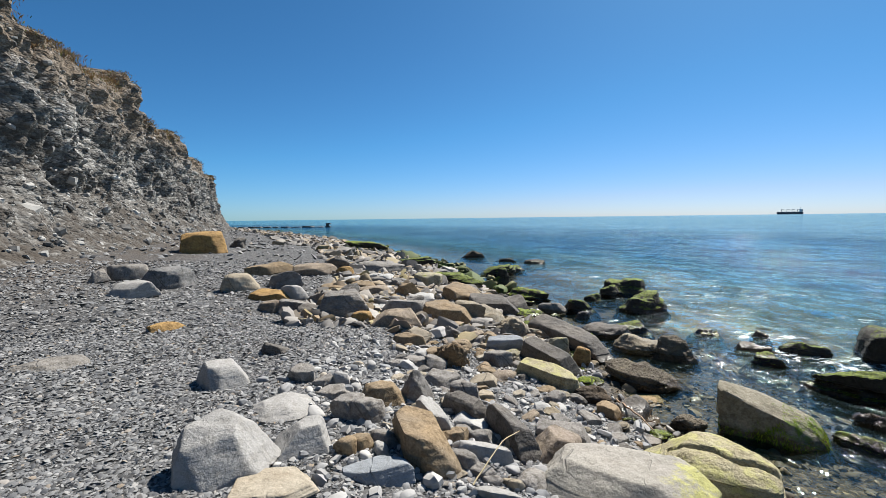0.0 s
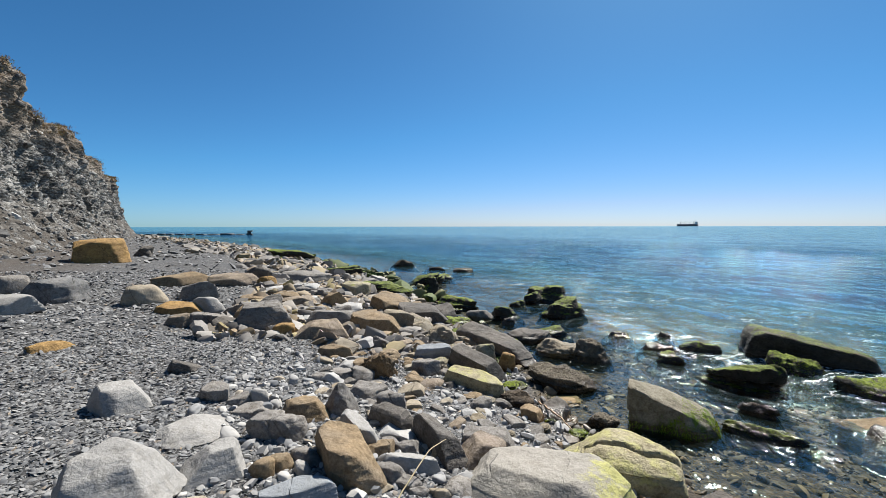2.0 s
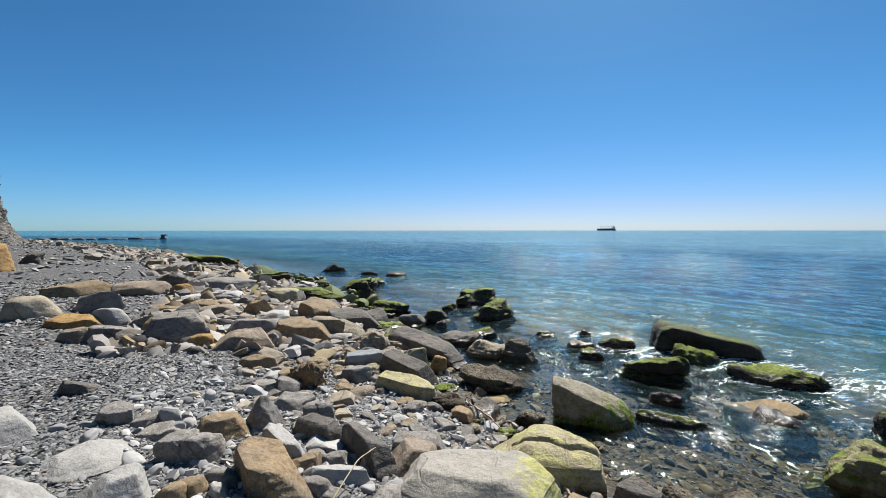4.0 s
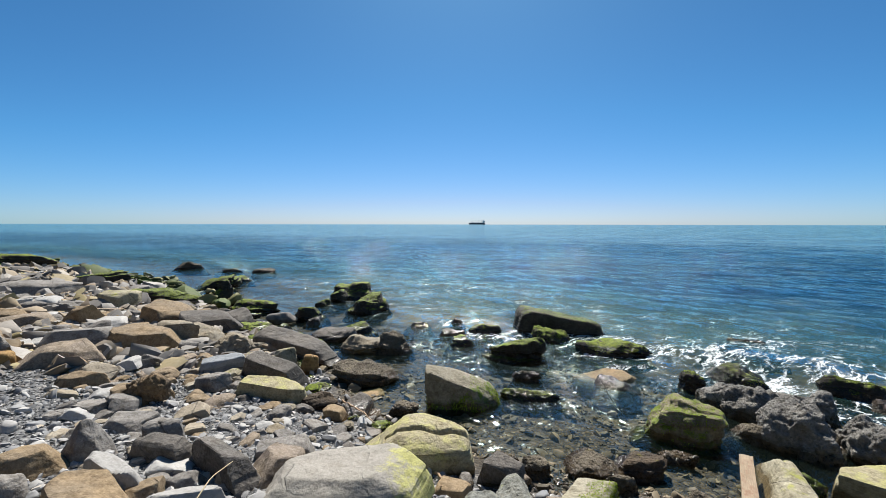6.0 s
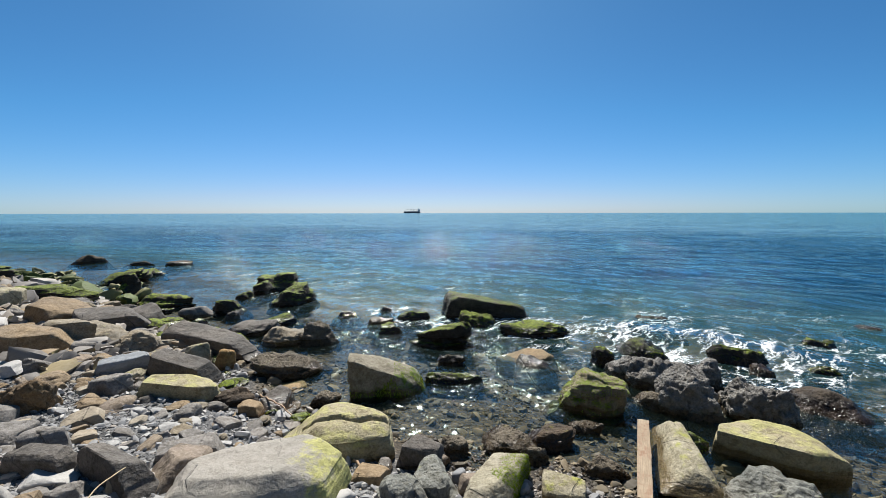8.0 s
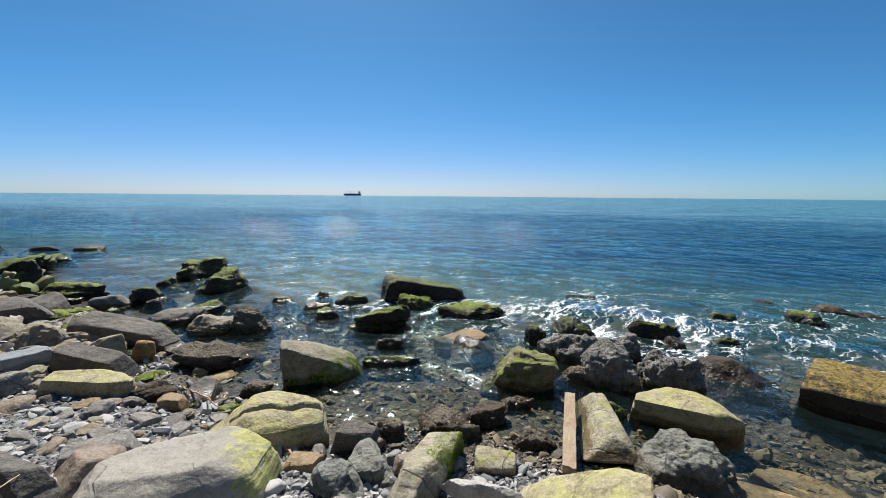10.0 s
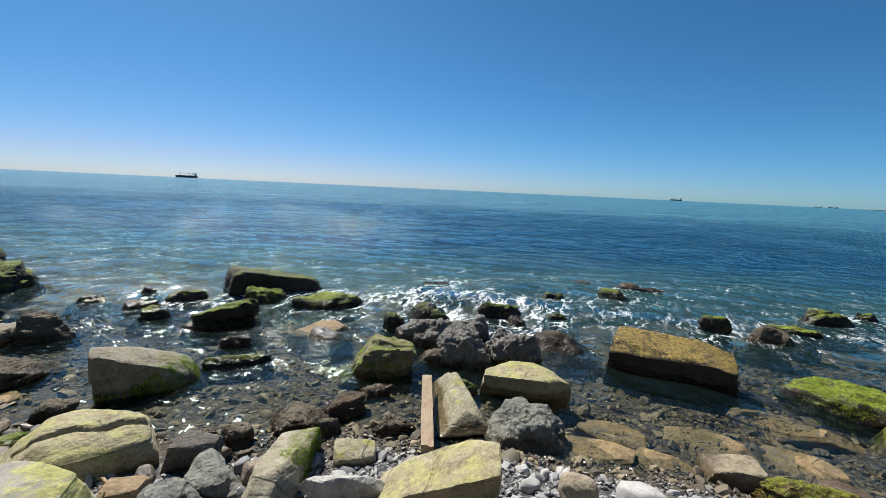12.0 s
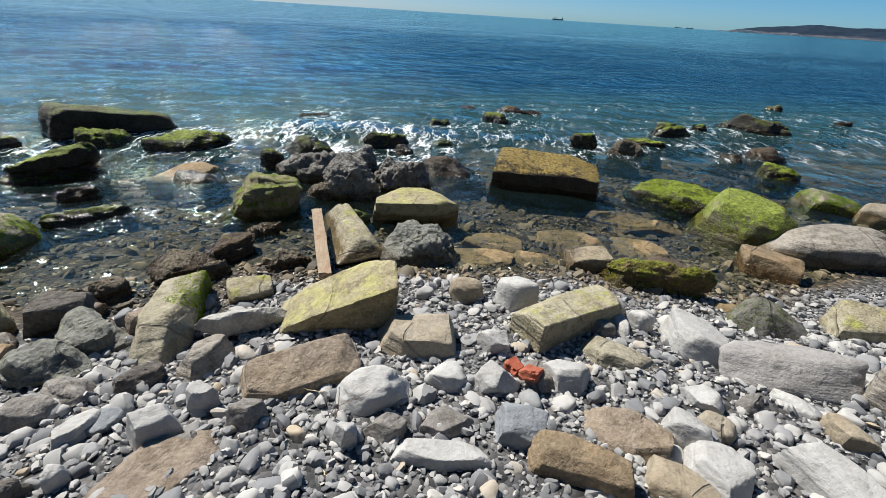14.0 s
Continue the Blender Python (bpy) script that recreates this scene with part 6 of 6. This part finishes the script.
def add_plank(a, b, width, thick):
    a, b = Vector(a), Vector(b)
    length = (b - a).length
    c, quads = cube_grid(10)
    p = c * np.array([length, width, thick]) / 2
    p += 0.012 * np.stack([rough_noise(p * 9, 3, 3), rough_noise(p * 9, 4, 3), rough_noise(p * 7, 5, 3)], 1)
    p[:, 0] += np.where(np.abs(c[:, 0]) > 0.99, 0.05 * rough_noise(p * 25, 8, 2), 0)
    ob = new("plank", make_mesh("plank", p, quads, PLANK_WOOD, True, 35))
    ob.matrix_world = Matrix.Translation((a + b) / 2) @ (b - a).to_track_quat("X", "Z").to_matrix().to_4x4()
    tagged(ob, "weathered plank with worn red paint between rocks", "plank")


add_plank((5.05, 2.12, 0.20), (3.72, 1.52, 0.17), 0.12, 0.07)


def add_stick(name, line, thick, material, label, seed, twigs=0):
    rng = np.random.RandomState(seed)
    ends = [Vector(p) for p in line]
    fine = []
    for k in range(len(ends) - 1):
        for j in range(6):
            fine.append(ends[k].lerp(ends[k + 1], j / 6) + Vector(rng.normal(0, 0.35 * thick, 3)))
    fine.append(ends[-1])
    pieces = [tube(fine, [thick * (1 - 0.65 * k / len(fine)) for k in range(len(fine))])]
    for _ in range(twigs):
        k = rng.randint(2, len(fine) - 2)
        way = Vector(rng.normal(0, 1, 3)).normalized()
        way.z = abs(way.z)
        pieces.append(tube([fine[k], fine[k] + way * 0.1, fine[k] + way * 0.2 + Vector((0, 0, 0.02))], [thick * 0.5, thick * 0.4, thick * 0.2]))
    points, faces = joined(pieces)
    ob = new(name, make_mesh(name, points - np.array(line[0]), faces, material))
    ob.location = line[0]
    tagged(ob, label, "driftwood")


add_stick("driftwood_branch", [(2.12, 6.05, 0.10), (2.16, 5.4, 0.17), (2.05, 4.75, 0.30)], 0.014, DRIFTWOOD, "thin grey branch lying from the pool to the slab", 1, 2)
add_stick("driftwood_stick", [(2.25, 3.72, 0.16), (2.22, 3.45, 0.15), (2.18, 3.12, 0.14)], 0.016, DRIFTWOOD, "short brown stick beside the large slab", 2, 1)
add_stick("dry_reed", [(0.0, 3.46, 0.50), (0.28, 3.85, 0.66), (0.52, 4.2, 0.60)], 0.007, STRAW, "pale bent reed stalk across the stones", 3)
add_stick("dry_reed", [(2.20, 1.36, 0.34), (2.22, 1.15, 0.35), (2.23, 0.96, 0.33)], 0.006, STRAW, "straight pale reed lying on pebbles", 4)
add_stick("dry_twig", [(2.02, 0.83, 0.33), (2.05, 0.80, 0.42), (2.06, 0.79, 0.58)], 0.004, DRIFTWOOD, "thin dark twig standing among white stones", 5, 2)
add_stick("dry_reed", [(1.72, 0.78, 0.36), (1.68, 0.72, 0.36), (1.58, 0.69, 0.35)], 0.006, STRAW, "short pale reed on pebbles", 6)


def add_brick(at, size, turn, seed):
    c, quads = cube_grid(8)
    p = c / (np.abs(c) ** 12).sum(1)[:, None] ** (1 / 12) * np.array(size) / 2
    p += 0.02 * np.stack([rough_noise(p * 30, seed, 3)] * 3, 1) * (0.4 + 1.6 * (c[:, :1] > 0.6))
    ob = new("brick", make_mesh("brick", p, quads, BRICK, True, 40))
    ob.matrix_world = pose(*at, *turn)
    tagged(ob, "broken worn red brick among white stones", "brick", "brick pieces")


add_brick((2.63, -0.33, 0.325), (0.18, 0.115, 0.065), (10, -24, 152), 2)
add_brick((2.70, -0.215, 0.30), (0.10, 0.11, 0.065), (-8, 10, 130), 3)

# ---- far things on the sea ----
HULL = plain_material("hull_paint", (0.035, 0.045, 0.07), (0.05, 0.055, 0.075), 0.05, 0.6, 0.0)
BOOT = plain_material("hull_bottom_red", (0.16, 0.05, 0.04), (0.13, 0.05, 0.04), 0.05, 0.6, 0.0)
SHIP_WHITE = plain_material("ship_white", (0.55, 0.58, 0.60), (0.45, 0.48, 0.52), 0.1, 0.6, 0.0)
SHIP_GREY = plain_material("ship_gear", (0.16, 0.19, 0.22), (0.20, 0.22, 0.24), 0.1, 0.6, 0.0)


def hull_points(length, beam, height):
    c, quads = cube_grid(8)
    p = c * np.array([length, beam, height]) / 2
    bow = np.clip((-c[:, 0] - 0.55) / 0.45, 0, 1)
    p[:, 1] *= 1 - 0.95 * bow ** 1.6
    p[:, 0] -= bow * (c[:, 2] + 1) * 0.02 * length
    p[:, 2] += height * 0.16 * bow * (c[:, 2] > 0)
    p[:, 2] += height / 2
    return p, quads


def add_ship(at, length, turn, cranes, label):
    ship = new("cargo_ship")
    k = length / 147
    part("hull", make_mesh("hull", *hull_points(length, 22 * k, 10.5 * k), HULL, False), ship, "dark blue hull")
    part("deckhouse", make_mesh("deckhouse", *joined([box_points(15 * k, 20 * k, 9 * k, (58 * k, 0, 15 * k)), box_points(12 * k, 18 * k, 5 * k, (58 * k, 0, 22 * k))]), SHIP_WHITE, False), ship, "white deckhouse at the stern")
    part("funnel", make_mesh("funnel", *box_points(5 * k, 6 * k, 10 * k, (68 * k, 0, 18 * k), 0.8), SHIP_GREY, False), ship)
    part("mast", make_mesh("mast", *box_points(0.9 * k, 0.9 * k, 9 * k, (57 * k, 0, 29 * k)), SHIP_GREY, False), ship)
    for j in range(cranes):
        x = (-50 + 30 * j) * k
        crane = part("deck_crane", make_mesh("deck_crane", *box_points(3.2 * k, 3.2 * k, 15 * k, (x, 0, 17 * k), 0.8), SHIP_GREY, False), ship)
        part("jib", make_mesh("jib", *box_points(17 * k, 1.4 * k, 1.4 * k, (x + 8 * k, 0, 22.5 * k)), SHIP_GREY, False), crane)
        part("hatch_cover", make_mesh("hatch_cover", *box_points(18 * k, 15 * k, 2.5 * k, (x + 14 * k, 0, 11.5 * k)), SHIP_GREY, False), ship)
    ship.matrix_world = pose(*at, 0, 0, turn) @ Matrix.Diagonal((1, 1, 1.55, 1))
    tagged(ship, label, "ship")


add_ship((2440, 3180, -1.0), 147, -37, 4, "dark cargo ship with deck cranes on the horizon")
add_ship((3950, -430, -1.0), 82, -96, 2, "small distant cargo ship on the horizon")
add_ship((3450, -1180, -1.0), 40, -105, 1, "tiny distant vessel near the cape")
add_ship((3420, -1245, -1.0), 44, -105, 1, "tiny distant vessel off the cape")


# ---- the ruined jetty far along the beach ----
def add_jetty():
    rng = np.random.RandomState(8)
    stone = plain_material("jetty_concrete", (0.075, 0.08, 0.085), (0.05, 0.055, 0.06), 1.0)
    jetty = new("ruined_jetty")
    x0, x1, y = -84.0, -43.6, 150.0
    k = 0
    while x0 < x1 - 1:
        long = rng.uniform(2.0, 5.0)
        points, quads = rock_points("block", (long, 2.2, rng.uniform(0.4, 0.65)), 700 + k, 6)
        part("concrete_block", make_mesh("concrete_block", points + np.array([x0 + long / 2, y + rng.normal(0, 0.3), -0.15]), quads, stone), jetty)
        x0 += long + (rng.uniform(0.1, 0.2) if rng.rand() < 0.9 else 1.2)
        k += 1
    part("end_post", make_mesh("end_post", *joined([box_points(1.1, 1.1, 1.9, (-43.8, y, 0.4), 0.7), box_points(1.5, 1.3, 0.4, (-43.5, y, 1.2))]), stone, False), jetty, "broken concrete post at the end")
    tagged(jetty, "ruined dark concrete jetty running into the sea", "jetty")


add_jetty()


# ---- the far cape ----
def add_cape():
    n = Nodes("hazed_wooded_hill")
    at = n.coords(False)
    height = n.put("SeparateXYZ", i0=at).outputs[2]
    # distance haze is put into both colours as a dark blue cast
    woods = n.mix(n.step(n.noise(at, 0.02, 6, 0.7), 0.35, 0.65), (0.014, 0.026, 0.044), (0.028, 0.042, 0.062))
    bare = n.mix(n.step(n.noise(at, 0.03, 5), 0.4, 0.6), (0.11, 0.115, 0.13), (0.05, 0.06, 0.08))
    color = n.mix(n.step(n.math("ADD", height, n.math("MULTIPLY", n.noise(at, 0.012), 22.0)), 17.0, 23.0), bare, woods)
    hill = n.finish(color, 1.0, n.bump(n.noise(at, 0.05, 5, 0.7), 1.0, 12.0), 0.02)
    a = np.radians(np.linspace(113.2, 150, 150))
    r = np.linspace(2700, 3600, 22)
    rr, aa = np.meshgrid(r, a, indexing="ij")
    inland = (rr - 2700) / 900
    rise = np.clip((np.degrees(aa) - 113.4) / 6.5, 0, 1) ** 0.6
    p = np.stack([rr * np.sin(aa), rr * np.cos(aa), 0 * rr], 2).reshape(-1, 3)
    lumps = rough_noise(p * 0.006, 3, 4)
    slope = np.interp(inland.ravel(), [0, 0.03, 0.3, 0.6, 1.0], [-3, 10, 38, 50, 46])
    p[:, 2] = rise.ravel() * slope * (1 + 0.35 * lumps) - 1.5
    i, j = np.meshgrid(np.arange(len(r) - 1), np.arange(len(a) - 1), indexing="ij")
    k = (i * len(a) + j).ravel()
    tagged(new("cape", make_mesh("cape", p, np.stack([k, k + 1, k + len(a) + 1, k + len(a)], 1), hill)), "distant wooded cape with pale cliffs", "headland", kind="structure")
    rng = np.random.RandomState(2)
    wall = plain_material("far_house_wall", (0.62, 0.62, 0.60), (0.52, 0.52, 0.52), 0.2, 0.8, 0.0)
    roof = plain_material("far_house_roof", (0.30, 0.24, 0.22), (0.25, 0.22, 0.21), 0.2, 0.8, 0.0)
    for q in range(7):
        turn = radians(114.6 + 0.28 * q + (3.0 if q > 4 else 0) + rng.uniform(0, 0.12))
        far = 2712 + rng.uniform(0, 12)
        house = new("seaside_house")
        w, h = rng.uniform(12, 26), rng.uniform(5, 9)
        part("wall", make_mesh("wall", *box_points(w, 9, h, (0, 0, h / 2)), wall, False), house)
        part("roof", make_mesh("roof", *box_points(w + 1, 10, 2.0, (0, 0, h + 1.0), 0.6), roof, False), house)
        house.matrix_world = pose(far * math.sin(turn), far * math.cos(turn), 2.0, 0, 0, -math.degrees(turn))
        tagged(house, "small white house at the foot of the cape", "house", "houses on the cape")
    mole = plain_material("mole_stone", (0.10, 0.105, 0.11), (0.07, 0.075, 0.08), 0.05)
    turn = np.radians(np.linspace(112.8, 130, 80))
    pieces = [(rock_points("block", (18, 18, 4.0), 820 + q, 3)[0] + np.array([2650 * math.sin(v), 2650 * math.cos(v), -1.2]), cube_grid(3)[1]) for q, v in enumerate(turn)]
    tagged(new("breakwater", make_mesh("breakwater", *joined(pieces), mole)), "low stone breakwater before the cape", "breakwater", kind="structure")


add_cape()
